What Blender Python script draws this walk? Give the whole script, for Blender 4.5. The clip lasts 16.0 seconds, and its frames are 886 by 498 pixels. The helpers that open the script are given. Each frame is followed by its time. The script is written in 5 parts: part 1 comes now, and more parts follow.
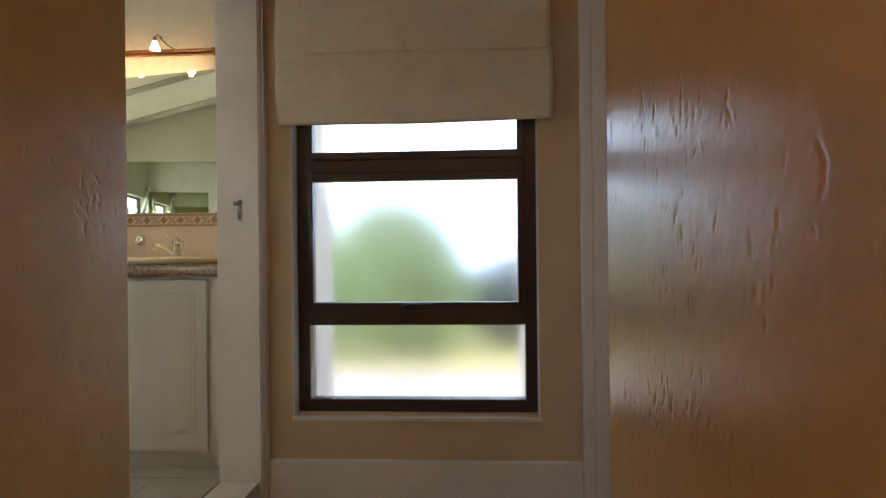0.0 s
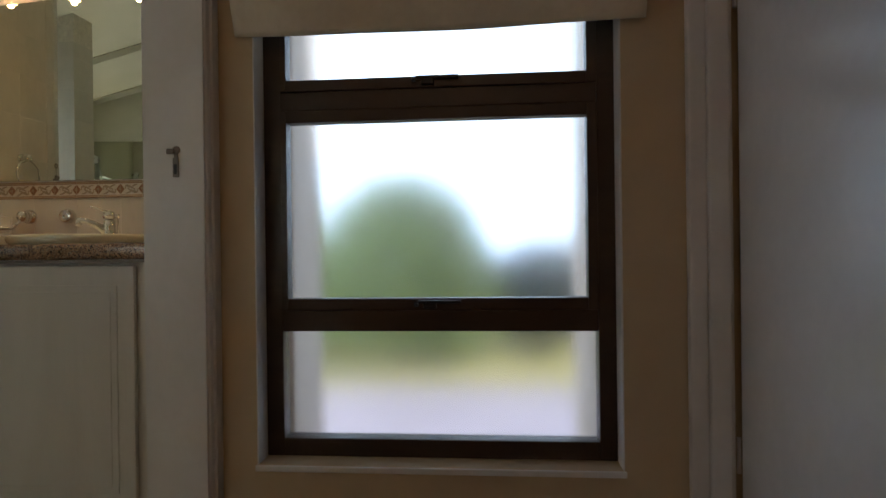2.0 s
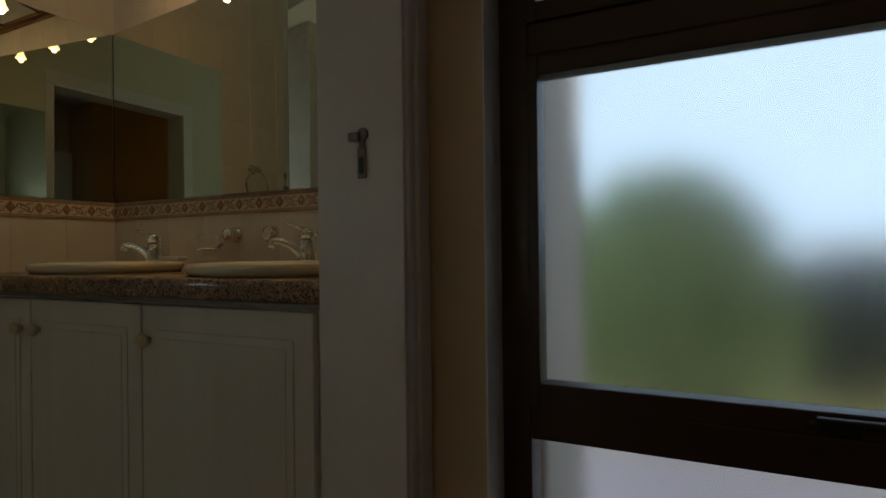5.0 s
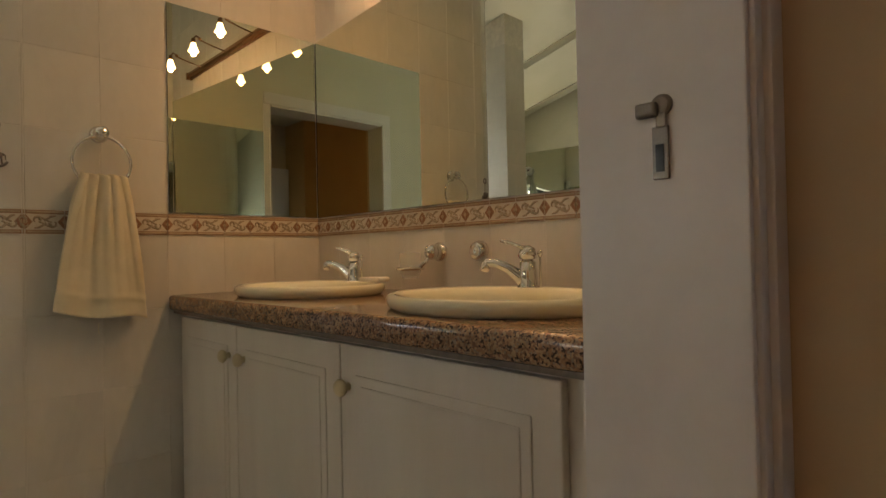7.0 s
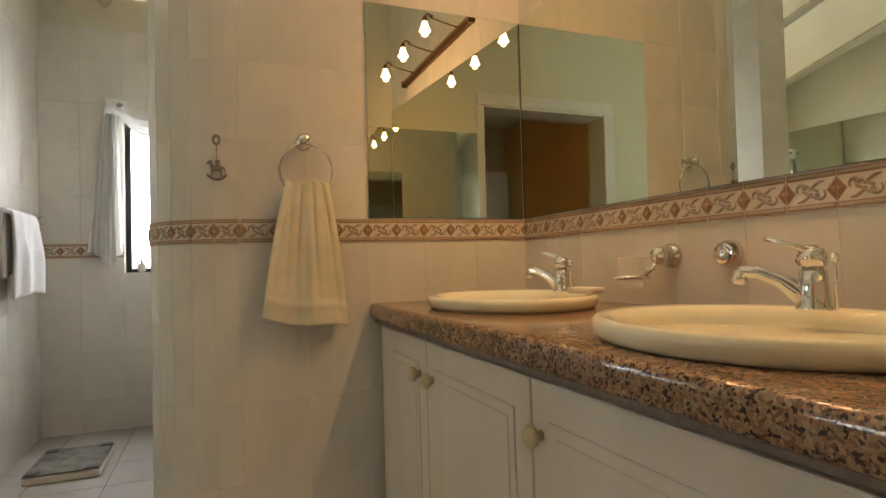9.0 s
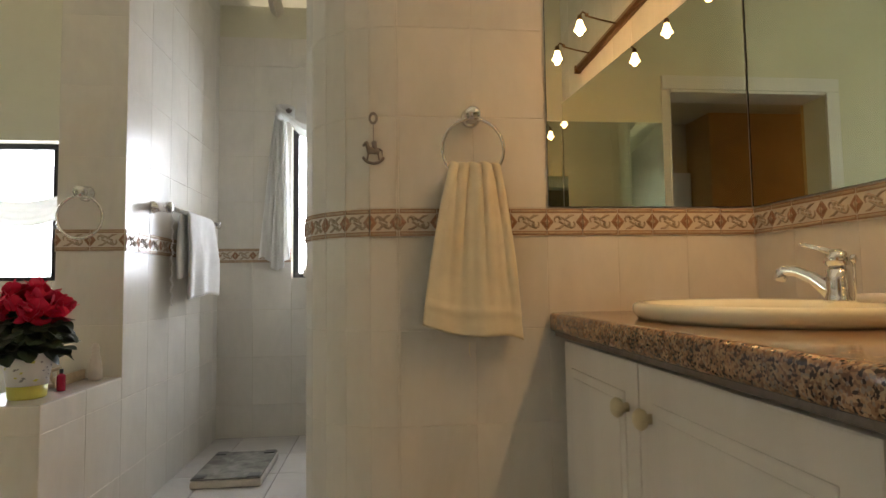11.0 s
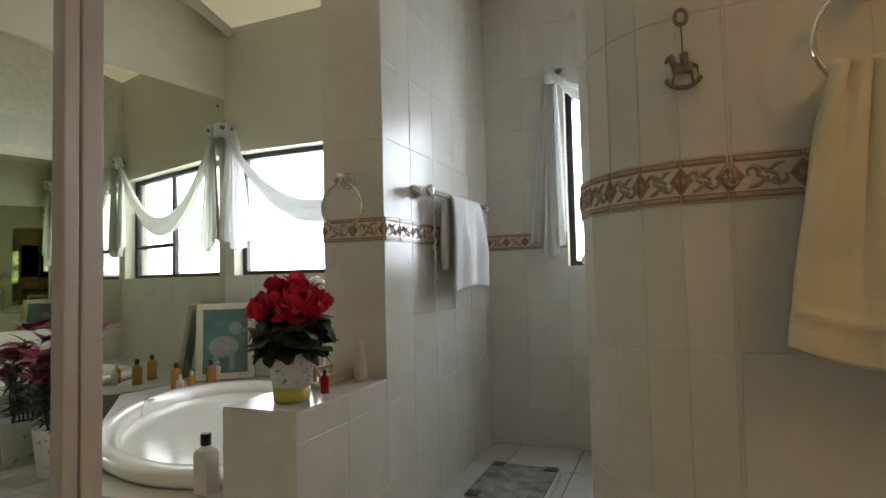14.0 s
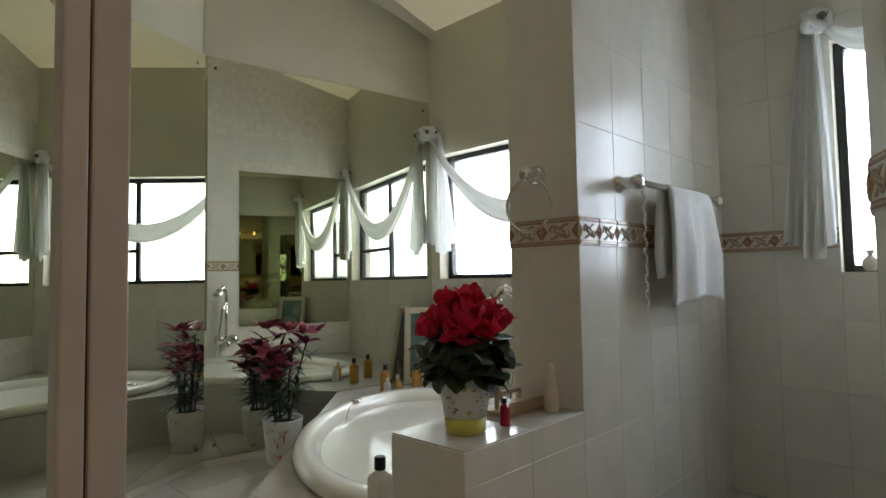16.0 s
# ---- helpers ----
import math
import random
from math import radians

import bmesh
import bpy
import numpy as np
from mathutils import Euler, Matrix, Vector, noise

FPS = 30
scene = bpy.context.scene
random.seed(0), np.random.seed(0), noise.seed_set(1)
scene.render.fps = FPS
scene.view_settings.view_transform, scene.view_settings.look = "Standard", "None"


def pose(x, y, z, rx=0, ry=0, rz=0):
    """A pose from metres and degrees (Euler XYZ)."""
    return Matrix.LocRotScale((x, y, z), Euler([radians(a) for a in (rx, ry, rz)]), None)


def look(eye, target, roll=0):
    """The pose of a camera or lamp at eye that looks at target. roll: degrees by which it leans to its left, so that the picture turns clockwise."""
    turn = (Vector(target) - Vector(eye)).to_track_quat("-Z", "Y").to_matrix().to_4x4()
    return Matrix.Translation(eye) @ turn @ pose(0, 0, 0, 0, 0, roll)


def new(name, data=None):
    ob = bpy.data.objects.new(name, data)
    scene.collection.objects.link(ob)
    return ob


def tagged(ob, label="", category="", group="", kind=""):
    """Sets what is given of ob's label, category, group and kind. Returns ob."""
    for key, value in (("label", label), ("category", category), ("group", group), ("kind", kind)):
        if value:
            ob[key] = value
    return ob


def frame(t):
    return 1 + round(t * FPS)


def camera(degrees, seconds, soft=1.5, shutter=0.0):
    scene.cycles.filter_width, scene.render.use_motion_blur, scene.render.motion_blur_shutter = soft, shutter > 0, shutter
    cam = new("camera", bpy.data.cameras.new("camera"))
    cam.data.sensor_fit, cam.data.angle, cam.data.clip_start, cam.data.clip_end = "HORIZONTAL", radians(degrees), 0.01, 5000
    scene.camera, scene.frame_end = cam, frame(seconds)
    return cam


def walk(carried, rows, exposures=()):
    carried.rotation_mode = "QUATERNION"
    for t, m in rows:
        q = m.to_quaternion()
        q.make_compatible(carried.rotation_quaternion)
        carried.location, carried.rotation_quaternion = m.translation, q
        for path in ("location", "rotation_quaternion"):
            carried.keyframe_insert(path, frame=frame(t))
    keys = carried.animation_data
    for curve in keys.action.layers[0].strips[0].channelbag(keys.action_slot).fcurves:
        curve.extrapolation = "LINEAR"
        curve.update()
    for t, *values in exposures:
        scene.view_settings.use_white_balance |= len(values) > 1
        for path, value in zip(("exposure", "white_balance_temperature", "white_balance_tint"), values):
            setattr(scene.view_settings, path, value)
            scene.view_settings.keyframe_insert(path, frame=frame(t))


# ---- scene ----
cam = camera(76.2, 16.0)
PATH = [
    (0, (-0.137, 0.072, 0.987), (-0.252, 2.068, 0.989), -0.6),
    (0.5, (-0.147, 0.231, 0.945), (-0.262, 2.228, 0.944), -0.5),
    (1, (-0.14, 0.455, 0.916), (-0.275, 2.45, 0.906), -0.6),
    (1.5, (-0.18, 0.665, 0.9), (-0.329, 2.659, 0.886), -0.7),
    (2, (-0.25, 0.871, 0.905), (-0.406, 2.865, 0.901), -0.7),
    (2.5, (-0.324, 1.015, 0.904), (-0.486, 3.008, 0.897), -0.6),
    (3, (-0.349, 1.159, 0.897), (-0.598, 3.143, 0.897), -0.7),
    (3.5, (-0.429, 1.291, 0.901), (-0.729, 3.268, 0.9), -0.7),
    (4, (-0.472, 1.435, 0.925), (-0.954, 3.376, 0.936), -0.8),
    (4.5, (-0.465, 1.553, 0.951), (-1.243, 3.395, 0.991), -0.8),
    (5, (-0.565, 1.616, 0.99), (-1.474, 3.397, 0.995), -0.7),
    (5.2, (-0.596, 1.646, 0.994), (-1.56, 3.399, 1.008), -0.9),
    (7.3, (-0.918, 1.922, 1.047), (-2.446, 3.212, 1.081), -1.2),
    (7.5, (-0.936, 1.962, 1.043), (-2.53, 3.169, 1.089), -1.2),
    (8, (-0.993, 1.984, 1.06), (-2.691, 3.041, 1.1), -1.3),
    (8.5, (-1.036, 2.051, 1.058), (-2.83, 2.933, 1.106), -1.4),
    (9, (-1.087, 2.075, 1.051), (-2.946, 2.812, 1.103), -1.6),
    (9.5, (-1.154, 2.099, 1.034), (-3.066, 2.681, 1.089), -1.7),
    (10, (-1.239, 2.111, 1.014), (-3.194, 2.529, 1.079), -1.7),
    (10.2, (-1.279, 2.099, 1.001), (-3.24, 2.482, 1.086), -1.5),
    (12.3, (-1.597, 2.107, 1.03), (-3.588, 1.931, 1.115), -1.4),
    (12.5, (-1.616, 2.11, 1.032), (-3.601, 1.877, 1.111), -1.7),
    (13, (-1.697, 2.093, 1.031), (-3.655, 1.694, 1.117), -1.6),
    (13.5, (-1.775, 2.072, 1.027), (-3.695, 1.517, 1.113), -1.6),
    (14, (-1.871, 2.043, 1.023), (-3.724, 1.295, 1.115), -1.4),
    (14.5, (-1.942, 2.025, 1.034), (-3.719, 1.114, 1.128), -1.3),
    (15, (-2.031, 2.011, 1.044), (-3.715, 0.937, 1.142), -1.2),
    (15.5, (-2.091, 1.995, 1.053), (-3.658, 0.757, 1.153), -1.1),
    (16, (-2.127, 1.989, 1.051), (-3.555, 0.593, 1.156), -1.0),
]
EXPOSURES = [(0.0, 0.48, 6050, 12), (0.5, 0.3, 6050, 12), (1.5, -0.25, 6000, 12), (2.5, -0.75, 6000, 11), (3.5, -1.2, 6000, 9), (4.5, -1.65, 6000, 7), (5.2, -1.75, 6100, 6), (5.8, -1.4, 6200, 8), (7.0, -0.1, 6700, 18), (7.5, -0.05, 6800, 20), (8.5, 0.4, 6700, 18), (10.0, 0.58, 6500, 17), (12.5, 0.1, 6200, 14), (14.0, -0.08, 6100, 12), (16.0, -0.38, 6000, 11)]
walk(cam, [(t, look(eye, target, roll)) for t, eye, target, roll in PATH], EXPOSURES)

# ---- plan, in metres: bathroom floor at 0, raised bath platform, lower lobby ----
XW, XR, XE = -4.376, -2.855, -1.244      # west wall, basin end wall, bathroom side of the doorway wall
YV, YP, YQ, YN = 3.096, 1.26, 1.05, 1.87  # vanity wall, partition's two faces, passage wall
PLAT, LOBBY = 0.26, -0.14
LN = 2.516                                # lobby's window wall
XL, XQ = -1.075, 0.158                    # lobby's west face, east plaster face
MC, MA, MB = (-3.157, -0.48), (XW, -0.307), (-1.277, 0.332)  # bath mirrors' shared edge and far ends
LIST0, LIST1, TW, TH = 1.128, 1.201, 0.191, 0.2365

# room for reflections between facing mirrors
scene.cycles.max_bounces, scene.cycles.glossy_bounces = 12, 8

# ---- world and light ----
world = bpy.data.worlds.new("world")
scene.world = world
world.use_nodes = True
wn = world.node_tree.nodes
sky = wn.new("ShaderNodeTexSky")
sky.sky_type, sky.sun_disc = "NISHITA", False
sky.sun_elevation, sky.sun_rotation = radians(52), radians(104)
world.node_tree.links.new(sky.outputs[0], wn["Background"].inputs[0])
wn["Background"].inputs[1].default_value = 0.15


def lamp(name, kind, m, power, colour, size=0.1, size_y=None):
    d = bpy.data.lights.new(name, kind)
    d.energy, d.color = power, colour
    if kind == "AREA":
        d.shape, d.size, d.size_y = "RECTANGLE", size, size_y or size
    elif kind == "SUN":
        d.angle = size
    else:
        d.shadow_soft_size = size
    if kind == "SPOT":
        d.spot_size, d.spot_blend = radians(125), 0.8
    ob = new(name, d)
    ob.matrix_world = m
    return ob


lamp("sun", "SUN", look((0, 0, 10), (-0.60, 0.15, 9.2)), 5.0, (1, 0.95, 0.88), radians(0.6))
# daylight in the window openings
lamp("daylight_bath", "AREA", look((XW - 0.10, 0.30, 1.40), (0, 0.30, 1.2)), 8.5, (0.93, 0.97, 1.0), 1.15, 0.62)
lamp("daylight_passage", "AREA", look((XW - 0.10, 1.735, 1.43), (0, 1.735, 1.3)), 6.8, (0.84, 0.93, 1.0), 0.2, 0.7)
# unseen warm lamp, added behind the start to brighten the plaster
lamp("unseen_warm_fill", "POINT", pose(-0.45, -0.75, 2.28), 8.5, (1.0, 0.72, 0.46), 0.03)


# ---- materials ----
def mat(name, base, rough=0.5, metal=0.0, spec=0.5, var=0.0, scale=8.0, dark=None, bump=0.0, bscale=60.0, detail=5.0, rand=0.0, coat=0.0, stretch=None, fine=0.0):
    m = bpy.data.materials.new(name)
    m.use_nodes = True
    nt = m.node_tree
    b = nt.nodes["Principled BSDF"]
    b.inputs["Base Color"].default_value = (*base, 1)
    b.inputs["Roughness"].default_value, b.inputs["Metallic"].default_value = rough, metal
    b.inputs["Specular IOR Level"].default_value = spec
    b.inputs["Coat Weight"].default_value = coat
    b.inputs["Coat Roughness"].default_value = 0.06
    tc = nt.nodes.new("ShaderNodeNewGeometry")
    src = tc.outputs["Position"]
    if stretch:
        mp = nt.nodes.new("ShaderNodeMapping")
        mp.inputs["Scale"].default_value = stretch
        nt.links.new(src, mp.inputs[0])
        src = mp.outputs[0]
    if rand:
        oi = nt.nodes.new("ShaderNodeObjectInfo")
        mu = nt.nodes.new("ShaderNodeVectorMath")
        mu.operation = "SCALE"
        mu.inputs[0].default_value = (17, 31, 23)
        nt.links.new(oi.outputs["Random"], mu.inputs["Scale"])
        ad = nt.nodes.new("ShaderNodeVectorMath")
        nt.links.new(src, ad.inputs[0])
        nt.links.new(mu.outputs[0], ad.inputs[1])
        src = ad.outputs[0]
    if var or dark:
        n = nt.nodes.new("ShaderNodeTexNoise")
        n.inputs["Scale"].default_value, n.inputs["Detail"].default_value = scale, detail
        n.inputs["Roughness"].default_value, n.inputs["Distortion"].default_value = 0.62, 0.6
        nt.links.new(src, n.inputs["Vector"])
        r = nt.nodes.new("ShaderNodeValToRGB")
        r.color_ramp.elements[0].position, r.color_ramp.elements[1].position = 0.32, 0.68
        d = dark or tuple(c * (1 - var) for c in base)
        r.color_ramp.elements[0].color, r.color_ramp.elements[1].color = (*d, 1), (*base, 1)
        nt.links.new(n.outputs[0], r.inputs[0])
        out = r.outputs[0]
        if fine:
            n2 = nt.nodes.new("ShaderNodeTexNoise")
            n2.inputs["Scale"].default_value, n2.inputs["Detail"].default_value = scale * 9, 3
            nt.links.new(src, n2.inputs["Vector"])
            mx = nt.nodes.new("ShaderNodeMixRGB")
            mx.blend_type, mx.inputs[0].default_value = "SOFT_LIGHT", fine
            nt.links.new(out, mx.inputs[1])
            nt.links.new(n2.outputs[0], mx.inputs[2])
            out = mx.outputs[0]
        nt.links.new(out, b.inputs["Base Color"])
        rr = nt.nodes.new("ShaderNodeMapRange")
        rr.inputs["To Min"].default_value, rr.inputs["To Max"].default_value = rough * 1.06, rough * 0.96
        nt.links.new(n.outputs[0], rr.inputs["Value"])
        nt.links.new(rr.outputs[0], b.inputs["Roughness"])
    if bump:
        nb = nt.nodes.new("ShaderNodeTexNoise")
        nb.inputs["Scale"].default_value, nb.inputs["Detail"].default_value = bscale, 4
        nt.links.new(src, nb.inputs["Vector"])
        bp = nt.nodes.new("ShaderNodeBump")
        bp.inputs["Strength"].default_value, bp.inputs["Distance"].default_value = bump, 0.01
        nt.links.new(nb.outputs[0], bp.inputs["Height"])
        nt.links.new(bp.outputs[0], b.inputs["Normal"])
    return m


def glass_mat(name, colour, rough, ior=1.45):
    m = bpy.data.materials.new(name)
    m.use_nodes = True
    b = m.node_tree.nodes["Principled BSDF"]
    b.inputs["Base Color"].default_value = (*colour, 1)
    b.inputs["Roughness"].default_value, b.inputs["IOR"].default_value = rough, ior
    b.inputs["Transmission Weight"].default_value = 1
    return m


def glow_mat(name, colour, strength):
    m = bpy.data.materials.new(name)
    m.use_nodes = True
    b = m.node_tree.nodes["Principled BSDF"]
    b.inputs["Base Color"].default_value = (*colour, 1)
    b.inputs["Emission Color"].default_value, b.inputs["Emission Strength"].default_value = (*colour, 1), strength
    return m


M_TILE = mat("wall_tile", (0.76, 0.72, 0.645), 0.27, spec=0.4, dark=(0.655, 0.63, 0.565), scale=4, rand=1, stretch=(1, 1, 0.5), fine=0.12)
# one even glaze over the clouded tiles
for link in list(M_TILE.node_tree.links):
    if link.to_socket.name == "Roughness" and link.to_node.type == "BSDF_PRINCIPLED":
        M_TILE.node_tree.links.remove(link)
M_GROUT = mat("grout", (0.80, 0.75, 0.66), 0.8, var=0.2, scale=30)
M_FTILE = mat("floor_tile", (0.60, 0.57, 0.53), 0.18, dark=(0.52, 0.495, 0.46), scale=4, rand=1, bump=0.02, bscale=20)
M_FGROUT = mat("floor_grout", (0.20, 0.18, 0.16), 0.9, var=0.3, scale=40)
M_PAINT = mat("cream_paint", (0.67, 0.64, 0.50), 0.5, dark=(0.61, 0.585, 0.45), scale=2)
M_PLASTER = mat("ochre_plaster", (0.60, 0.385, 0.155), 0.30, spec=0.24, dark=(0.52, 0.325, 0.13), scale=2.4, bump=0.10, bscale=30, fine=0.2)
M_BEIGE = mat("beige_paint", (0.60, 0.46, 0.29), 0.5, dark=(0.54, 0.41, 0.26), scale=3, bump=0.12, bscale=40)
M_WHITE = mat("white_gloss_paint", (0.76, 0.73, 0.70), 0.32, dark=(0.69, 0.66, 0.63), scale=3, bump=0.06, bscale=35, fine=0.15)
# white post; its shade is put into this darker base colour
M_POST = mat("white_profile_in_shade", (0.50, 0.455, 0.41), 0.4, var=0.06, scale=3)
M_CAB = mat("white_cabinet", (0.76, 0.71, 0.64), 0.38, dark=(0.69, 0.64, 0.57), scale=6, bump=0.08, bscale=70, stretch=(1, 1, 0.2))
M_KNOB = mat("cream_knob", (0.70, 0.60, 0.38), 0.35, var=0.15, scale=40)
M_FRAME = mat("dark_brown_frame", (0.055, 0.030, 0.018), 0.42, dark=(0.035, 0.019, 0.012), scale=10, bump=0.05, stretch=(0.3, 1, 1))
M_BLACKF = mat("black_steel", (0.02, 0.02, 0.022), 0.4, var=0.3, scale=20)
M_BLIND = mat("cream_linen", (0.74, 0.65, 0.49), 0.9, dark=(0.66, 0.57, 0.42), scale=5, bump=0.15, bscale=400, fine=0.2)
M_TOWEL = mat("cream_towel", (0.88, 0.80, 0.60), 0.95, dark=(0.80, 0.72, 0.52), scale=14, bump=0.5, bscale=700)
M_WTOWEL = mat("white_towel", (0.86, 0.85, 0.83), 0.95, dark=(0.78, 0.77, 0.75), scale=14, bump=0.5, bscale=700)
M_CHROME = mat("chrome", (0.75, 0.74, 0.72), 0.08, metal=1)
M_PEWTER = mat("pewter", (0.24, 0.20, 0.17), 0.4, metal=0.35, var=0.3, scale=60)
M_BASIN = mat("cream_ceramic", (0.86, 0.82, 0.62), 0.08, var=0.04, scale=4)
M_TUB = mat("white_acrylic", (0.82, 0.79, 0.72), 0.10, var=0.04, scale=3)
M_MIRROR = mat("mirror", (0.73, 0.75, 0.64), 0.0, metal=1)
M_MEDGE = mat("mirror_edge", (0.05, 0.07, 0.06), 0.2)
M_GLASS = mat("clear_glass", (0.75, 0.76, 0.73), 0.03)
M_GLASS.node_tree.nodes["Principled BSDF"].inputs["Alpha"].default_value = 0.24
M_FROST = glass_mat("frosted_glass", (0.99, 0.99, 0.99), 0.24)
M_DOOR = mat("brown_door", (0.20, 0.085, 0.035), 0.4, dark=(0.13, 0.055, 0.024), scale=4, stretch=(6, 6, 0.5), bump=0.05)
M_CEIL = mat("ceiling_paint", (0.62, 0.585, 0.46), 0.6, dark=(0.66, 0.62, 0.50), scale=2, bump=0.08, bscale=50)
M_CARPET = mat("brown_carpet", (0.16, 0.11, 0.08), 0.95, var=0.4, scale=60, bump=0.6, bscale=250)
M_BASE = mat("listello_cream", (0.70, 0.62, 0.50), 0.2, var=0.1, scale=60)
M_RAIL = mat("listello_outline", (0.38, 0.23, 0.14), 0.25, var=0.2, scale=80)
M_TAN = mat("listello_tan", (0.54, 0.42, 0.29), 0.25, var=0.25, scale=90)
M_DIAM = mat("listello_diamond", (0.41, 0.22, 0.135), 0.25, var=0.4, scale=120)
M_LEAF = mat("listello_leaf", (0.50, 0.42, 0.31), 0.25, var=0.4, scale=120)
M_RED = mat("cyclamen_petal", (0.70, 0.014, 0.075), 0.5, dark=(0.52, 0.007, 0.04), scale=30)
M_GREEN = mat("cyclamen_leaf", (0.035, 0.06, 0.028), 0.45, dark=(0.018, 0.032, 0.016), scale=30)
M_PINK = mat("lily_petal", (0.38, 0.06, 0.12), 0.5, dark=(0.22, 0.025, 0.06), scale=40)
M_POTW = mat("white_pot", (0.80, 0.79, 0.77), 0.35, var=0.08, scale=20)
M_POTY = mat("yellow_pot_band", (0.62, 0.58, 0.10), 0.4, var=0.1, scale=20)
M_PRINT = mat("pot_print", (0.34, 0.34, 0.36), 0.4, var=0.4, scale=60)
M_ORANGE = mat("pot_flower_print", (0.72, 0.26, 0.16), 0.4, var=0.3, scale=40)
M_SOIL = mat("soil", (0.05, 0.035, 0.025), 0.95, var=0.5, scale=90, bump=0.8, bscale=150)
M_AMBER = mat("amber_liquid", (0.55, 0.30, 0.06), 0.12, var=0.1, scale=20)
M_OLIVE = mat("yellow_green_liquid", (0.42, 0.40, 0.08), 0.12, var=0.1, scale=20)
M_CAP = mat("black_cap", (0.015, 0.015, 0.015), 0.35)
M_PFRAME = mat("washed_wood_frame", (0.70, 0.63, 0.48), 0.6, var=0.18, scale=25, stretch=(1, 1, 0.3))
M_PICT = mat("teal_picture", (0.13, 0.24, 0.22), 0.3, dark=(0.08, 0.15, 0.14), scale=9)
M_PICT2 = mat("grey_picture_shape", (0.36, 0.38, 0.36), 0.4, var=0.3, scale=30)
M_STAND = mat("pale_wood", (0.58, 0.46, 0.33), 0.5, var=0.2, scale=30)
M_CERAM = mat("pale_ceramic", (0.72, 0.66, 0.58), 0.3, var=0.1, scale=20)
M_RUBY = mat("ruby_glass", (0.35, 0.01, 0.04), 0.1)
M_SCALE = mat("grey_scale_plate", (0.34, 0.33, 0.30), 0.2, dark=(0.16, 0.155, 0.14), scale=16, detail=2)
M_BRONZE = mat("bronze_rail", (0.20, 0.11, 0.05), 0.35, metal=0.8)
M_JAMB = mat("outer_cream_paint", (0.78, 0.70, 0.61), 0.7, dark=(0.70, 0.62, 0.54), scale=4, bump=0.1)
M_BULB = glow_mat("lamp_glow", (1.0, 0.70, 0.36), 10)
# glowing sheets in place of sky, added to brighten the windows
M_BACK = glow_mat("window_sky_glow", (0.93, 0.97, 1.0), 7)
M_BACKN = glow_mat("garden_sky_glow", (0.70, 0.86, 1.0), 2.6)


def granite():
    m = mat("brown_granite", (0.40, 0.26, 0.15), 0.12)
    nt = m.node_tree
    b = nt.nodes["Principled BSDF"]
    g = nt.nodes.new("ShaderNodeNewGeometry")
    v = nt.nodes.new("ShaderNodeTexVoronoi")
    v.inputs["Scale"].default_value = 290
    nt.links.new(g.outputs["Position"], v.inputs["Vector"])
    sx = nt.nodes.new("ShaderNodeSeparateColor")
    nt.links.new(v.outputs["Color"], sx.inputs[0])
    r = nt.nodes.new("ShaderNodeValToRGB")
    r.color_ramp.interpolation = "CONSTANT"
    e = r.color_ramp.elements
    e[0].color, e[1].position, e[1].color = (0.05, 0.034, 0.026, 1), 0.20, (0.20, 0.11, 0.065, 1)
    for p, c in ((0.40, (0.32, 0.185, 0.10)), (0.66, (0.40, 0.26, 0.15)), (0.88, (0.28, 0.21, 0.15))):
        x = e.new(p)
        x.color = (*c, 1)
    n = nt.nodes.new("ShaderNodeTexNoise")
    n.inputs["Scale"].default_value = 45
    nt.links.new(g.outputs["Position"], n.inputs["Vector"])
    mx = nt.nodes.new("ShaderNodeMixRGB")
    mx.blend_type, mx.inputs[0].default_value = "OVERLAY", 0.6
    nt.links.new(sx.outputs[0], r.inputs[0])
    nt.links.new(r.outputs[0], mx.inputs[1])
    nt.links.new(n.outputs[0], mx.inputs[2])
    nt.links.new(mx.outputs[0], b.inputs["Base Color"])
    return m


def sheer():
    m = mat("sheer_voile", (0.86, 0.86, 0.83), 0.9)
    nt = m.node_tree
    b = nt.nodes["Principled BSDF"]
    t = nt.nodes.new("ShaderNodeBsdfTranslucent")
    t.inputs[0].default_value = (0.88, 0.88, 0.85, 1)
    x = nt.nodes.new("ShaderNodeMixShader")
    x.inputs[0].default_value = 0.35
    nt.links.new(b.outputs[0], x.inputs[1])
    nt.links.new(t.outputs[0], x.inputs[2])
    nt.links.new(x.outputs[0], nt.nodes["Material Output"].inputs[0])
    return m


M_GRANITE, M_SHEER = granite(), sheer()


# ---- mesh tools ----
def obj(name, bm, *mats, parent=None, smooth=False, m=None):
    bmesh.ops.recalc_face_normals(bm, faces=bm.faces)
    me = bpy.data.meshes.new(name)
    bm.to_mesh(me)
    bm.free()
    for x in mats:
        me.materials.append(x)
    if smooth:
        for p in me.polygons:
            p.use_smooth = True
    ob = new(name, me)
    if parent:
        ob.parent = parent
    if m is not None:
        ob.matrix_local = m
    return ob


def empty(name, x=0.0, y=0.0, z=0.0, rz=0.0):
    ob = new(name)
    ob.matrix_world = pose(x, y, z, 0, 0, rz)
    return ob


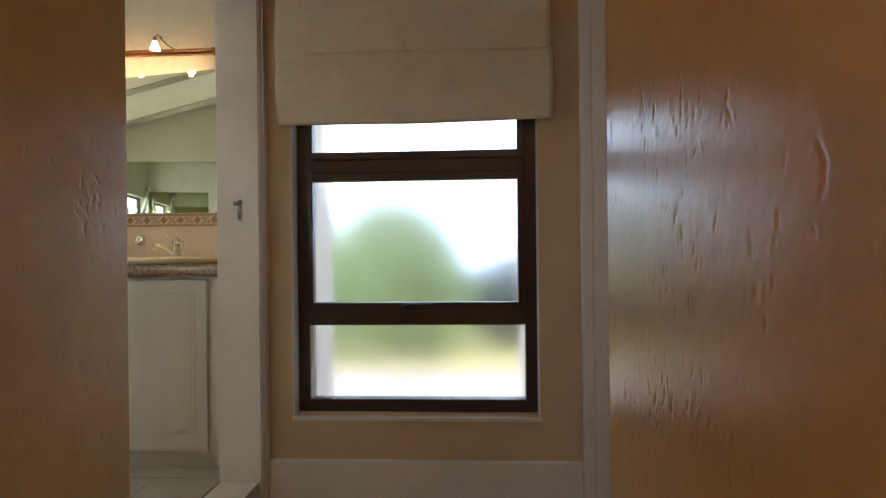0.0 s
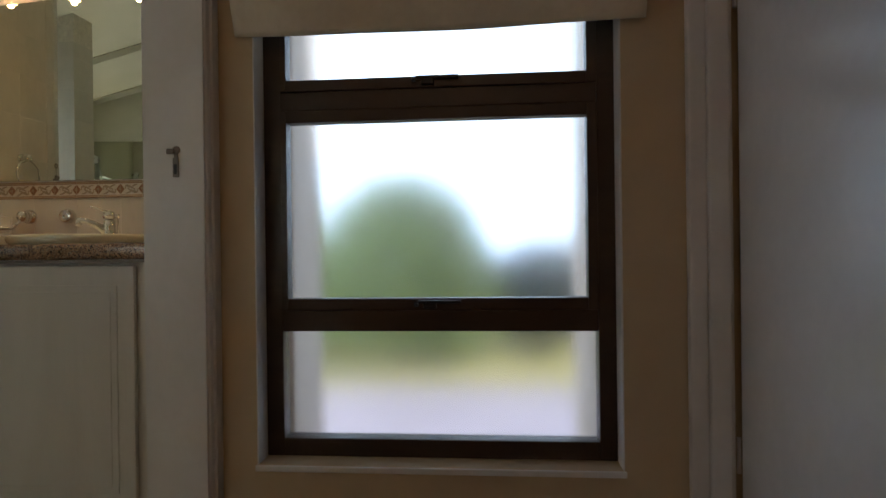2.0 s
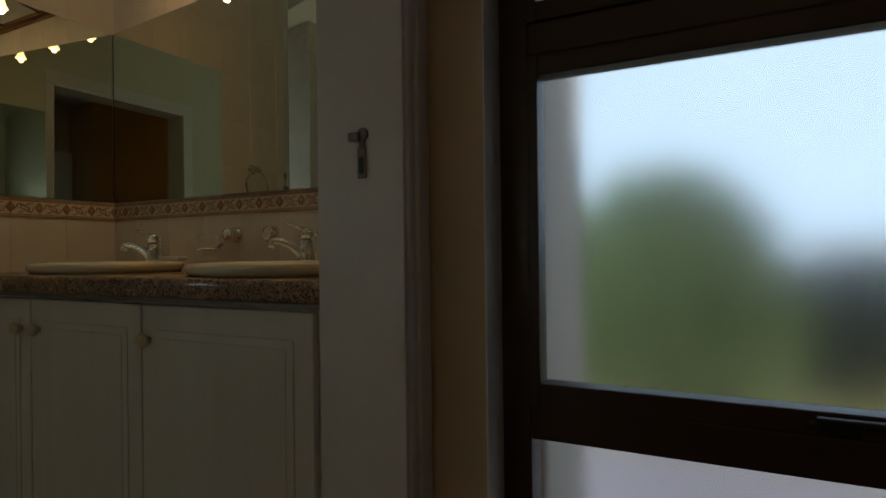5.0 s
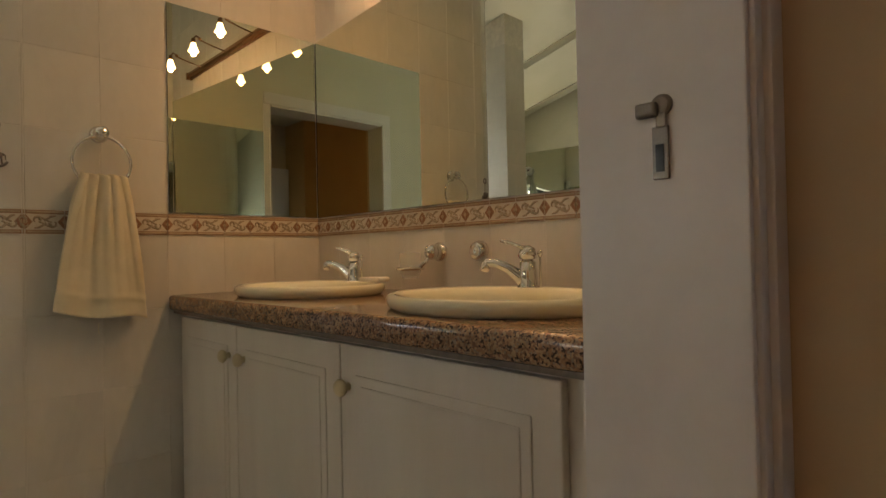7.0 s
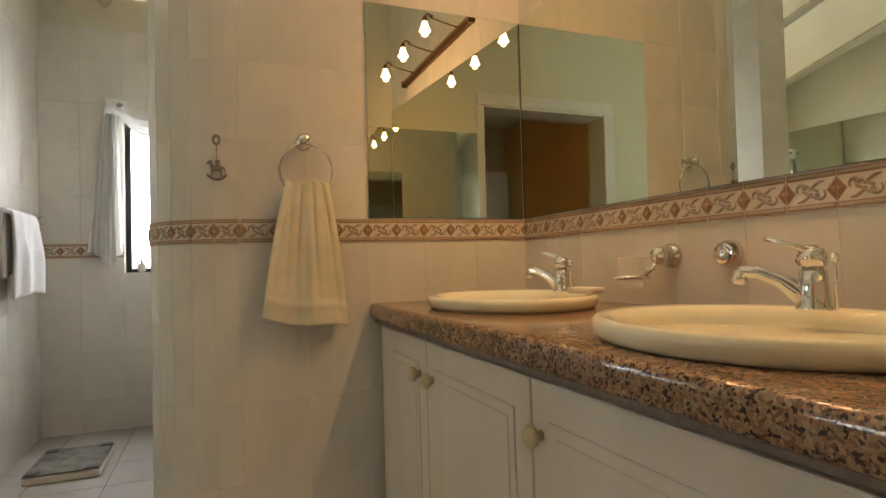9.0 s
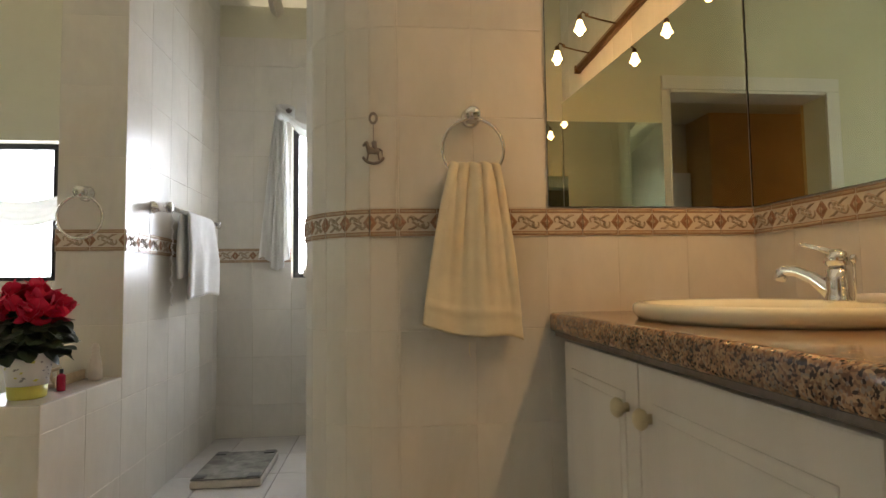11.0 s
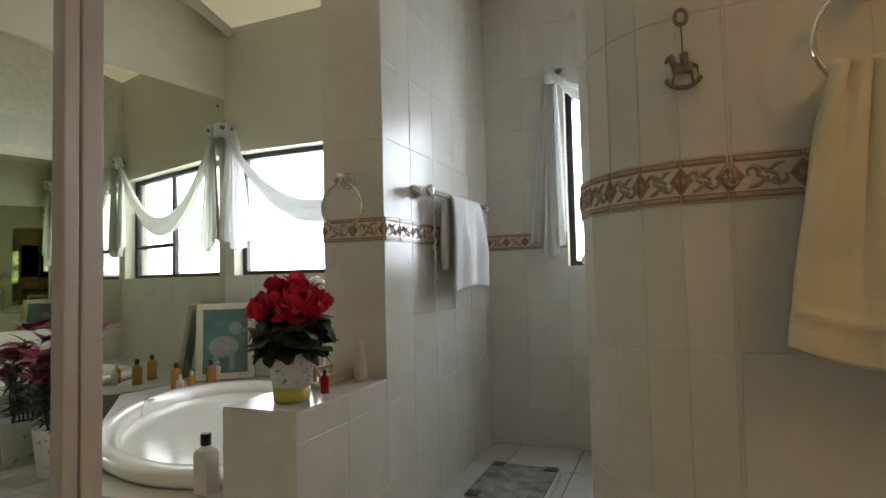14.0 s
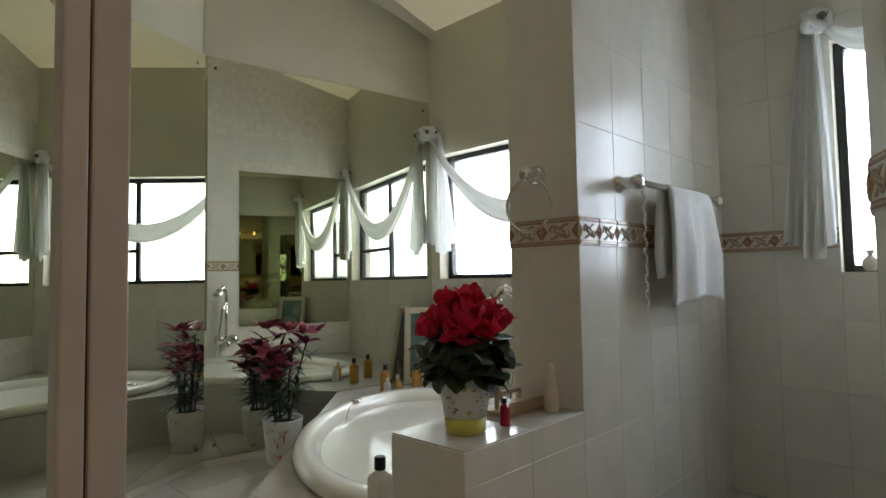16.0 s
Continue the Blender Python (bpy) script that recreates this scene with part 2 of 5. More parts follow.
def add_box(bm, lo, hi, bevel=0.0, mi=0, seg=2):
    c = [(a + b) / 2 for a, b in zip(lo, hi)]
    s = [abs(b - a) for a, b in zip(lo, hi)]
    g = bmesh.ops.create_cube(bm, size=1, matrix=Matrix.Translation(c) @ Matrix.Diagonal((*s, 1)))
    vs = g["verts"]
    fs = list({f for v in vs for f in v.link_faces})
    for f in fs:
        f.material_index = mi
    if bevel:
        es = list({e for v in vs for e in v.link_edges})
        r = bmesh.ops.bevel(bm, geom=es, offset=bevel, segments=seg, affect="EDGES", profile=0.6)
        for f in r["faces"]:
            f.material_index = mi


def box(name, lo, hi, material, bevel=0.0, parent=None, m=None):
    bm = bmesh.new()
    add_box(bm, lo, hi, bevel)
    return obj(name, bm, material, parent=parent, m=m)


def prism(bm, pts, z0, z1, mi=0):
    a = [bm.verts.new((x, y, z0)) for x, y in pts]
    b = [bm.verts.new((x, y, z1)) for x, y in pts]
    n = len(pts)
    fs = [bm.faces.new(a[::-1]), bm.faces.new(b)]
    fs += [bm.faces.new((a[i], a[(i + 1) % n], b[(i + 1) % n], b[i])) for i in range(n)]
    for f in fs:
        f.material_index = mi


def lathe(bm, prof, seg=28, mi=0, m=Matrix(), sx=1.0, sy=1.0):
    rings = []
    for r, z in prof:
        rings.append([bm.verts.new(m @ Vector((sx * r * math.cos(2 * math.pi * i / seg), sy * r * math.sin(2 * math.pi * i / seg), z))) for i in range(seg)])
    for a, b in zip(rings, rings[1:]):
        for i in range(seg):
            f = bm.faces.new((a[i], a[(i + 1) % seg], b[(i + 1) % seg], b[i]))
            f.material_index = mi
    for ring in (rings[0], rings[-1]):
        f = bm.faces.new(ring)
        f.material_index = mi


def tube(bm, pts, radii, seg=10, mi=0, closed=False):
    pts = [Vector(p) for p in pts]
    n = len(pts)
    if not isinstance(radii, (list, tuple)):
        radii = [radii] * n
    rings = []
    for i, p in enumerate(pts):
        if closed:
            d = pts[(i + 1) % n] - pts[i - 1]
        else:
            d = pts[min(i + 1, n - 1)] - pts[max(i - 1, 0)]
        q = d.to_track_quat("Z", "Y").to_matrix() if i == 0 else None
        if q is None:
            d.normalize()
            x = (ax - d * ax.dot(d)).normalized()
        else:
            d.normalize()
            x = q @ Vector((1, 0, 0))
        ax = x
        y = d.cross(x)
        rings.append([bm.verts.new(p + radii[i] * (math.cos(2 * math.pi * k / seg) * x + math.sin(2 * math.pi * k / seg) * y)) for k in range(seg)])
    pairs = list(zip(rings, rings[1:])) + ([(rings[-1], rings[0])] if closed else [])
    for a, b in pairs:
        for k in range(seg):
            f = bm.faces.new((a[k], a[(k + 1) % seg], b[(k + 1) % seg], b[k]))
            f.material_index = mi
    if not closed:
        for r in (rings[0], rings[-1]):
            bm.faces.new(r).material_index = mi


def sheet(bm, fn, nu, nv, thick=0.0, mi=0):
    vs = [[bm.verts.new(fn(i / nu, j / nv)) for j in range(nv + 1)] for i in range(nu + 1)]
    fs = []
    for i in range(nu):
        for j in range(nv):
            f = bm.faces.new((vs[i][j], vs[i + 1][j], vs[i + 1][j + 1], vs[i][j + 1]))
            f.material_index = mi
            fs.append(f)
    if thick:
        bmesh.ops.recalc_face_normals(bm, faces=fs)
        bmesh.ops.solidify(bm, geom=fs, thickness=thick)


def structure(ob, label):
    return tagged(ob, label, kind="structure")


# ---- shell of the bathroom ----
ZT = 3.3
structure(box("floor", (-4.6, -0.8, -0.2), (XE - 0.002, 3.3, 0.0), M_FGROUT), "pale ceramic tiled bathroom floor with dark joints")
bm = bmesh.new()
prism(bm, [(XW, -0.6), (-2.45, -0.6), (-2.45, 0.9), (-3.0, YQ), (-3.0, YN + 0.2), (XW, YN + 0.2)], 0.002, PLAT - 0.0025)
platform = structure(obj("floor_platform", bm, M_FGROUT), "raised tiled platform under the bath and passage")
wall_v = structure(box("wall_north", (XR - 0.2, YV + 0.001, -0.2), (XE + 0.2, YV + 0.22, ZT), M_GROUT), "tiled bathroom wall behind the basins")
bm = bmesh.new()
R = 0.26
pts = [(XR - 0.0012, YV + 0.2), (XR - 0.0012, 2.13)]
for k in range(1, 7):
    a = math.pi / 2 * k / 6
    pts.append((XR - 0.0012 - (R - 0.0012) * (1 - math.cos(a)), 2.13 - (R - 0.0012) * math.sin(a)))
pts += [(XW, YN + 0.001), (XW, YN + 0.2), (XR - 0.2, YN + 0.4), (XR - 0.2, YV + 0.2)]
prism(bm, pts, 0.0, ZT)
wall_r = structure(obj("wall_basin_end", bm, M_GROUT), "tiled wall with a rounded end beside the basins")


def wall_with_holes(name, x0, x1, y0, y1, z0, z1, holes, material):
    """A wall slab lying along y, with openings (y0, y1, z0, z1)."""
    bm = bmesh.new()
    ys = sorted({y0, y1, *(h[0] for h in holes), *(h[1] for h in holes)})
    zs = sorted({z0, z1, *(h[2] for h in holes), *(h[3] for h in holes)})
    for a, b in zip(ys, ys[1:]):
        for c, d in zip(zs, zs[1:]):
            if not any(h[0] <= a and b <= h[1] and h[2] <= c and d <= h[3] for h in holes):
                add_box(bm, (x0, a, c), (x1, b, d))
    bmesh.ops.remove_doubles(bm, verts=bm.verts, dist=1e-5)
    return obj(name, bm, material)


W1 = (-0.235, 1.0, 1.05, 1.745)
W2 = (1.625, 1.842, 1.05, 1.83)
wall_w = structure(wall_with_holes("wall_west", XW - 0.2, XW, -0.6, 2.2, 0.0, ZT, [W1, W2], M_PAINT), "cream painted outer wall with two window openings")
wall_p = structure(box("wall_partition", (XW, YQ + 0.001, 0.1), (-3.351, YP - 0.001, ZT), M_GROUT), "tiled stub wall between bath and passage")
ledge = structure(box("ledge", (-3.353, YQ + 0.001, 0.1), (-2.921, YP - 0.001, 0.7225), M_GROUT), "low tiled ledge wall at the end of the bath")


def wall_between(name, a, b, t, z0, z1, material):
    ax, bx = Vector((*a, 0)), Vector((*b, 0))
    d = (bx - ax).normalized()
    n = Vector((d.y, -d.x, 0)) * t
    bm = bmesh.new()
    prism(bm, [tuple(v[:2]) for v in (ax, bx, bx + n, ax + n)], z0, z1)
    return obj(name, bm, material)


wall_s = structure(wall_between("wall_bath", MC, (MA[0] - 0.1, MA[1] + 0.017), -0.2, 0.0, ZT, M_PAINT), "cream painted wall behind the bath mirror")
wall_d = structure(wall_between("wall_south", MB, (MC[0] - 0.1, MC[1] - 0.05), -0.2, 0.0, ZT, M_PAINT), "cream painted angled wall with a tall mirror")
# doorway wall between bathroom and lobby
DOOR = (1.49, 2.455, LOBBY - 0.06, 2.10)
wall_e = structure(wall_with_holes("wall_doorway", XE, XL, -1.2, YV + 0.2, LOBBY - 0.06, ZT, [DOOR], M_PAINT), "painted wall with the open bathroom doorway")
# sloping ceiling with battens
bm = bmesh.new()
slope = 0.26
v = [bm.verts.new(p) for p in ((XW - 0.2, -0.9, 2.42), (XE + 0.1, -0.9, 2.42 + 3.2 * slope), (XE + 0.1, 3.4, 2.42 + 3.2 * slope), (XW - 0.2, 3.4, 2.42))]
bm.faces.new(v)
bmesh.ops.solidify(bm, geom=bm.faces[:], thickness=-0.05)
for y in (-0.25, 0.55, 1.55, 2.4):
    p0, p1 = Vector((XW, y, 2.44)), Vector((XE, y, 2.40 + 3.1 * slope))
    tube(bm, [p0, p1], 0.035, 4)
structure(obj("ceiling", bm, M_CEIL), "sloping cream ceiling with battens")

# ---- lobby shell ----
structure(box("floor_lobby", (-1.4, -1.6, LOBBY - 0.1), (0.9, LN + 0.3, LOBBY), M_CARPET), "brown carpeted lobby floor")
structure(box("threshold", (XE, DOOR[0], LOBBY), (XL, DOOR[1], -0.004), M_WHITE), "white painted door threshold step")
LW = (-0.945, 0.135, 0.262, 1.80)
bm = bmesh.new()
xs, zs = [XL, LW[0], LW[1], 0.75], [LOBBY - 0.06, LW[2], LW[3], 2.6]
for i in range(3):
    for j in range(3):
        if (i, j) != (1, 1):
            add_box(bm, (xs[i], LN, zs[j]), (xs[i + 1], LN + 0.22, zs[j + 1]))
bmesh.ops.remove_doubles(bm, verts=bm.verts, dist=1e-5)
structure(obj("wall_lobby_window", bm, M_BEIGE), "beige painted lobby wall with a window opening")


def pitted(name, x, y0, y1, z0, z1, face, count, seed):
    """A rough trowelled plaster wall along y whose face has relief and pits."""
    rng = random.Random(seed)
    pits = []
    for _ in range(count):
        cy, cz, spread = rng.uniform(y0, y1), rng.uniform(z0, z1), rng.uniform(0.015, 0.05)
        for _ in range(rng.randint(2, 7)):
            pits.append((cy + rng.gauss(0, spread), cz + rng.gauss(0, spread * 1.3), rng.uniform(0.0018, 0.0034), rng.uniform(1.0, 4.5), rng.choice((1, 1, 1, -0.6)) * rng.uniform(0.0008, 0.0022), rng.gauss(0, 0.4)))
    bm = bmesh.new()
    ny, nz = int((y1 - y0) / 0.003), int((z1 - z0) / 0.004)
    grid = []
    for i in range(ny + 1):
        row = []
        y = y0 + (y1 - y0) * i / ny
        near = [p for p in pits if abs(p[0] - y) < 0.04]
        for j in range(nz + 1):
            z = z0 + (z1 - z0) * j / nz
            d = 0.0008 * noise.noise((y * 3, z * 2, seed)) + 0.0004 * noise.noise((y * 16, z * 11, seed + 5)) + 0.00025 * noise.noise((y * 70, z * 55, seed))
            for py, pz, pr, ps, pd, sl in near:
                if abs(z - pz) > 0.06:
                    continue
                q = ((y - py - sl * (z - pz)) / pr) ** 2 + ((z - pz) / (pr * ps)) ** 2
                if q < 4:
                    d -= pd * math.exp(-q)
            row.append(bm.verts.new((x + face * d, y, z)))
        grid.append(row)
    for i in range(ny):
        for j in range(nz):
            bm.faces.new((grid[i][j], grid[i + 1][j], grid[i + 1][j + 1], grid[i][j + 1]))
    ob = obj(name, bm, M_PLASTER, smooth=True)
    return ob


structure(pitted("wall_plaster_west", XL + 0.035, 0.9, 1.49, 0.0, 1.9, 1, 60, 3), "rough ochre trowelled plaster wall")
structure(box("wall_plaster_west_core", (XL + 0.001, -1.2, LOBBY), (XL + 0.030, 1.486, 2.6), M_PLASTER), "ochre plaster wall")
structure(pitted("wall_plaster_east", XQ, 0.25, 1.351, 0.2, 1.8, -1, 130, 8), "rough ochre trowelled plaster wall")
structure(box("wall_plaster_east_core", (XQ + 0.005, -1.6, LOBBY), (0.75, 1.351, 2.6), M_PLASTER, 0.006), "ochre plaster wall")
structure(box("wall_lobby_east", (0.53, 1.352, LOBBY), (0.75, LN, 2.6), M_BEIGE), "beige lobby wall")
structure(box("wall_lobby_back", (-1.4, -1.8, LOBBY), (0.9, -1.6, 2.6), M_PLASTER), "ochre plaster wall behind")
structure(box("ceiling_lobby", (-1.07, -1.8, 2.42), (0.9, LN + 0.2, 2.5), M_CEIL), "cream lobby ceiling")

# ---- lobby trim, door frame, window, blind ----
structure(box("baseboard_lobby", (XL + 0.02, LN - 0.022, LOBBY), (0.31, LN, 0.077), M_WHITE, 0.006), "white painted tall skirting board")
bm = bmesh.new()
# lining with a rebate, then stepped architrave on the lobby side
add_box(bm, (XE - 0.004, 2.446, LOBBY), (XL + 0.012, 2.457, 2.10), 0.002)
add_box(bm, (XL - 0.002, 2.455, LOBBY), (XL + 0.018, LN - 0.001, 2.18), 0.004)
add_box(bm, (XL + 0.014, 2.475, LOBBY), (XL + 0.026, LN - 0.001, 2.18), 0.003)
add_box(bm, (XE - 0.012, DOOR[0], 2.085), (XL + 0.012, 2.44, 2.102), 0.002)
add_box(bm, (XE - 0.02, DOOR[0] - 0.08, 2.10), (XE - 0.0005, 2.50, 2.18), 0.004)
add_box(bm, (XE - 0.004, 2.457, 0.0), (XE - 0.0005, 2.50, 2.10), 0.004)
add_box(bm, (XE - 0.02, DOOR[0] - 0.08, 0.0), (XE - 0.0005, DOOR[0], 2.10), 0.004)
structure(obj("door_frame_bathroom", bm, M_WHITE), "white gloss painted bathroom door frame")
# strike plate with its box keep
keep = empty("strike_plate", -1.148, 2.444, 1.166)
keep.scale = (0.8, 0.8, 0.8)
bm = bmesh.new()
add_box(bm, (-0.010, -0.002, -0.058), (0.012, 0.003, 0.012), 0.0015)
lathe(bm, [(0.015, 0.0), (0.014, 0.004), (0.010, 0.006), (0.003, 0.0065)], 20, 0, pose(0.003, 0.003, 0.040, 90))
add_box(bm, (-0.028, -0.014, 0.024), (0.0, -0.001, 0.044), 0.004)
add_box(bm, (-0.004, -0.004, 0.010), (0.010, 0.002, 0.030), 0.002)
obj("plate", bm, M_PEWTER, parent=keep)
# the slot's dark inside is a black block on the plate
bm = bmesh.new()
add_box(bm, (-0.005, -0.0034, -0.048), (0.006, -0.0012, -0.012), 0.0005)
obj("slot_shade", bm, M_BLACKF, parent=keep)
tagged(keep, "worn metal strike plate on the white door jamb", "strike plate")

# east side: white frame and closed white door
bm = bmesh.new()
add_box(bm, (0.31, LN - 0.03, LOBBY), (0.36, LN - 0.001, 2.18), 0.006)
add_box(bm, (0.36, LN - 0.04, LOBBY), (0.418, LN - 0.001, 2.18), 0.006)
add_box(bm, (0.418, LN - 0.02, LOBBY), (0.432, LN - 0.001, 2.18), 0.003)
structure(obj("door_frame_lobby", bm, M_WHITE), "white gloss painted lobby door frame")
door = empty("door_1", 0.445, 2.49, LOBBY)
box("leaf", (0.0, -1.12, 0.01), (0.04, 0.0, 2.10), M_WHITE, 0.003, door)
bm = bmesh.new()
for z in (0.46, 1.75):
    lathe(bm, [(0.006, z - 0.05), (0.006, z - 0.018), (0.005, z - 0.017), (0.006, z - 0.016), (0.006, z + 0.016), (0.005, z + 0.017), (0.006, z + 0.018), (0.006, z + 0.05)], 10, 0, pose(-0.006, 0.004, 0))
obj("hinge", bm, M_WHITE, parent=door)
structure(door, "white painted flush door, closed, in the lobby")

# lobby window: dark frame with three frosted lights
win = empty("window_1", 0, 0, 0)
FY = 2.60
bm = bmesh.new()
add_box(bm, (LW[0], FY - 0.01, LW[2]), (-0.888, FY + 0.05, LW[3]), 0.004)
add_box(bm, (0.08, FY - 0.01, LW[2]), (LW[1], FY + 0.05, LW[3]), 0.004)
add_box(bm, (-0.888, FY - 0.01, LW[2]), (0.08, FY + 0.05, 0.318), 0.004)
add_box(bm, (-0.888, FY - 0.01, 0.65), (0.08, FY + 0.05, 0.715), 0.004)
add_box(bm, (-0.888, FY - 0.01, 1.335), (0.08, FY + 0.05, 1.395), 0.004)
add_box(bm, (-0.888, FY - 0.01, 1.76), (0.08, FY + 0.05, LW[3]), 0.004)
obj("frame", bm, M_FRAME, parent=win)
for z0, z1 in ((0.715, 1.335), (1.395, 1.76)):
    bm = bmesh.new()
    a, b = -0.888, 0.08
    zb = 0.752 if z0 < 1 else 1.43
    zt = 1.298 if z0 < 1 else 1.74
    add_box(bm, (a, FY - 0.016, z0), (-0.869, FY + 0.03, z1), 0.003)
    add_box(bm, (0.05, FY - 0.016, z0), (b, FY + 0.03, z1), 0.003)
    add_box(bm, (-0.869, FY - 0.016, z0), (0.05, FY + 0.03, zb), 0.003)
    add_box(bm, (-0.869, FY - 0.016, zt), (0.05, FY + 0.03, z1), 0.003)
    obj("sash", bm, M_FRAME, parent=win)
    bm = bmesh.new()
    add_box(bm, (-0.46, FY - 0.034, z0 + 0.022), (-0.33, FY - 0.018, z0 + 0.032), 0.003)
    add_box(bm, (-0.445, FY - 0.03, z0 + 0.006), (-0.405, FY - 0.014, z0 + 0.03), 0.004)
    lathe(bm, [(0.007, 0), (0.009, 0.006), (0.004, 0.012)], 12, 0, pose(-0.465, FY - 0.028, z0 + 0.02, 90))
    obj("stay_handle", bm, M_BLACKF, parent=win)
for z0, z1 in ((0.31, 0.66), (0.745, 1.305), (1.425, 1.745)):
    g = box("pane", (-0.893, FY + 0.008, z0), (0.085, FY + 0.012, z1), M_FROST, 0, win)
    g.visible_shadow = False
structure(win, "dark brown framed window with frosted panes")
structure(box("window_sill_lobby", (LW[0] - 0.005, LN - 0.006, LW[2] - 0.02), (LW[1] + 0.005, FY - 0.011, LW[2] - 0.001), M_WHITE, 0.004), "white painted window sill")
bm = bmesh.new()
for x0, x1 in ((LW[0] + 0.0005, LW[0] + 0.004), (LW[1] - 0.004, LW[1] - 0.0005)):
    add_box(bm, (x0, LN + 0.0, LW[2]), (x1, FY - 0.011, LW[3]))
structure(obj("window_reveal_lobby", bm, M_WHITE), "white painted window reveal")


def roman_blind():
    top = empty("roman_blind", -0.40, LN - 0.012, 2.18)

    def fold(z0, z1, dy, w0, w1, seed):
        def f(u, v):
            x = -w0 + (w0 + w1) * u
            z = z0 + (z1 - z0) * v
            s = 0.006 * math.sin(5 * u + seed + 2.5 * v) + 0.008 * noise.noise((u * 4, v * 2.5, seed))
            crease = 0.013 * math.sin(14 * (u * 0.8 + v * 0.45) + seed) * (1 - v) * max(0, 1 - 1.6 * u)
            belly = -0.028 * math.sin(math.pi * min(1, v * 1.05)) ** 0.7
            sag = -0.012 * math.sin(math.pi * u) * (1 - v)
            return Vector((x, -dy + belly + s + crease, z + sag - 2.18))
        bm = bmesh.new()
        sheet(bm, f, 46, 18, 0.003)
        obj("fold", bm, M_BLIND, parent=top, smooth=True)
    fold(1.538, 1.842, 0.022, 0.590, 0.597, 1.0)
    fold(1.800, 2.17, 0.004, 0.596, 0.588, 4.0)
    fold(1.545, 1.70, 0.002, 0.575, 0.58, 7.0)
    box("headrail", (-0.6, -0.03, -0.03), (0.6, 0.011, 0.0), M_WHITE, 0.003, top)
    return tagged(top, "cream linen roman blind, half raised above the window", "blind")


roman_blind()

# ---- outside ----
structure(box("ground", (-60, 2.9, -0.35), (60, 60, -0.16), mat("pale_paving", (0.50, 0.47, 0.55), 0.8, var=0.2, scale=1.5, bump=0.2)), "pale grey paved yard outside")
structure(box("lawn", (-20, 5.2, -0.159), (20, 12, -0.13), mat("dry_lawn", (0.62, 0.54, 0.22), 0.95, dark=(0.45, 0.44, 0.12), scale=3, bump=0.5)), "yellow-green lawn strip beyond the paving")
M_BUSH = mat("bush_leaf", (0.36, 0.47, 0.19), 0.6, dark=(0.24, 0.33, 0.12), scale=9)


M_BUSH2 = mat("dark_shrub_leaf", (0.055, 0.085, 0.06), 0.6, dark=(0.03, 0.045, 0.035), scale=9)


def bush(x, y, r, h, seed, n, leafy=M_BUSH):
    rng = random.Random(seed)
    top = empty("garden_bush", x, y, -0.15)
    bm = bmesh.new()
    for k in range(5):
        a = rng.uniform(0, 6.3)
        tube(bm, [(0, 0, 0), (0.2 * r * math.cos(a), 0.2 * r * math.sin(a), 0.4 * h), (0.5 * r * math.cos(a), 0.5 * r * math.sin(a), 0.8 * h)], [0.03, 0.02, 0.008], 6)
    obj("stem", bm, M_DOOR, parent=top)
    bm = bmesh.new()
    for k in range(n):
        d = Vector((rng.gauss(0, 1), rng.gauss(0, 1), rng.gauss(0, 1))).normalized() * rng.uniform(0.55, 1.0)
        p = Vector((d.x * r, d.y * r, h * 0.52 + d.z * h * 0.48))
        s = rng.uniform(0.05, 0.1)
        q = Euler((rng.uniform(0, 6), rng.uniform(0, 6), rng.uniform(0, 6))).to_matrix()
        bm.faces.new([bm.verts.new(p + q @ Vector(c)) for c in ((-s, 0, 0), (0, -s * 0.4, 0.01), (s, 0, 0), (0, s * 0.4, 0.01))])
    obj("leaves", bm, leafy, parent=top)
    tagged(top, "green leafy garden bush seen through frosted glass", "bush")


bush(-1.02, 6.0, 0.82, 1.75, 2, 4000)
bush(0.25, 6.5, 0.55, 1.1, 5, 2000, M_BUSH2)
for x0, x1, dep in ((-1.15, LW[0] + 0.04, 0.34), (LW[1] - 0.03, 0.40, 0.52)):
    structure(box("wall_outer_jamb", (x0, LN + 0.221, -0.15), (x1, LN + 0.22 + dep, 2.6), M_JAMB, 0.01), "pale cream painted outer window jamb")
bush(-1.75, 6.4, 0.6, 1.25, 7, 1800)
bush(-0.55, 5.9, 0.45, 1.2, 11, 1400)
structure(box("garden_wall", (0.2, 9.5, -0.16), (9, 9.8, 1.05), M_POTW), "white garden wall")
# emissive sheet added behind the garden to brighten the lobby window
structure(box("backdrop_garden", (-30, 20, -1), (30, 20.2, 14), M_BACKN), "glowing pale blue backdrop sheet standing in for sky beyond the garden")
# emissive sheet added as sky light for the bathroom windows
structure(box("backdrop", (XW - 3.0, -4, -1), (XW - 2.9, 6, 5), M_BACK), "glowing backdrop sheet standing in for sky outside the bathroom windows")

# ---- bathroom windows ----
def steel_window(name, y0, y1, z0, z1, label, bars, deep=0.09):
    top = empty(name, XW - deep, 0, 0)
    bm = bmesh.new()
    for a, b in ((y0, y0 + 0.028), (y1 - 0.028, y1)):
        add_box(bm, (-0.02, a, z0), (0.02, b, z1), 0.003)
    for a, b in ((z0, z0 + 0.022), (z1 - 0.028, z1)):
        add_box(bm, (-0.02, y0 + 0.028, a), (0.02, y1 - 0.028, b), 0.003)
    for a, b, c, d in bars:
        add_box(bm, (-0.018, a, c), (0.018, b, d), 0.003)
    obj("frame", bm, M_BLACKF, parent=top)
    g = box("pane", (-0.003, y0 + 0.02, z0 + 0.015), (0.001, y1 - 0.02, z1 - 0.02), M_FROST, 0, top)
    g.visible_shadow = False
    return structure(top, label)


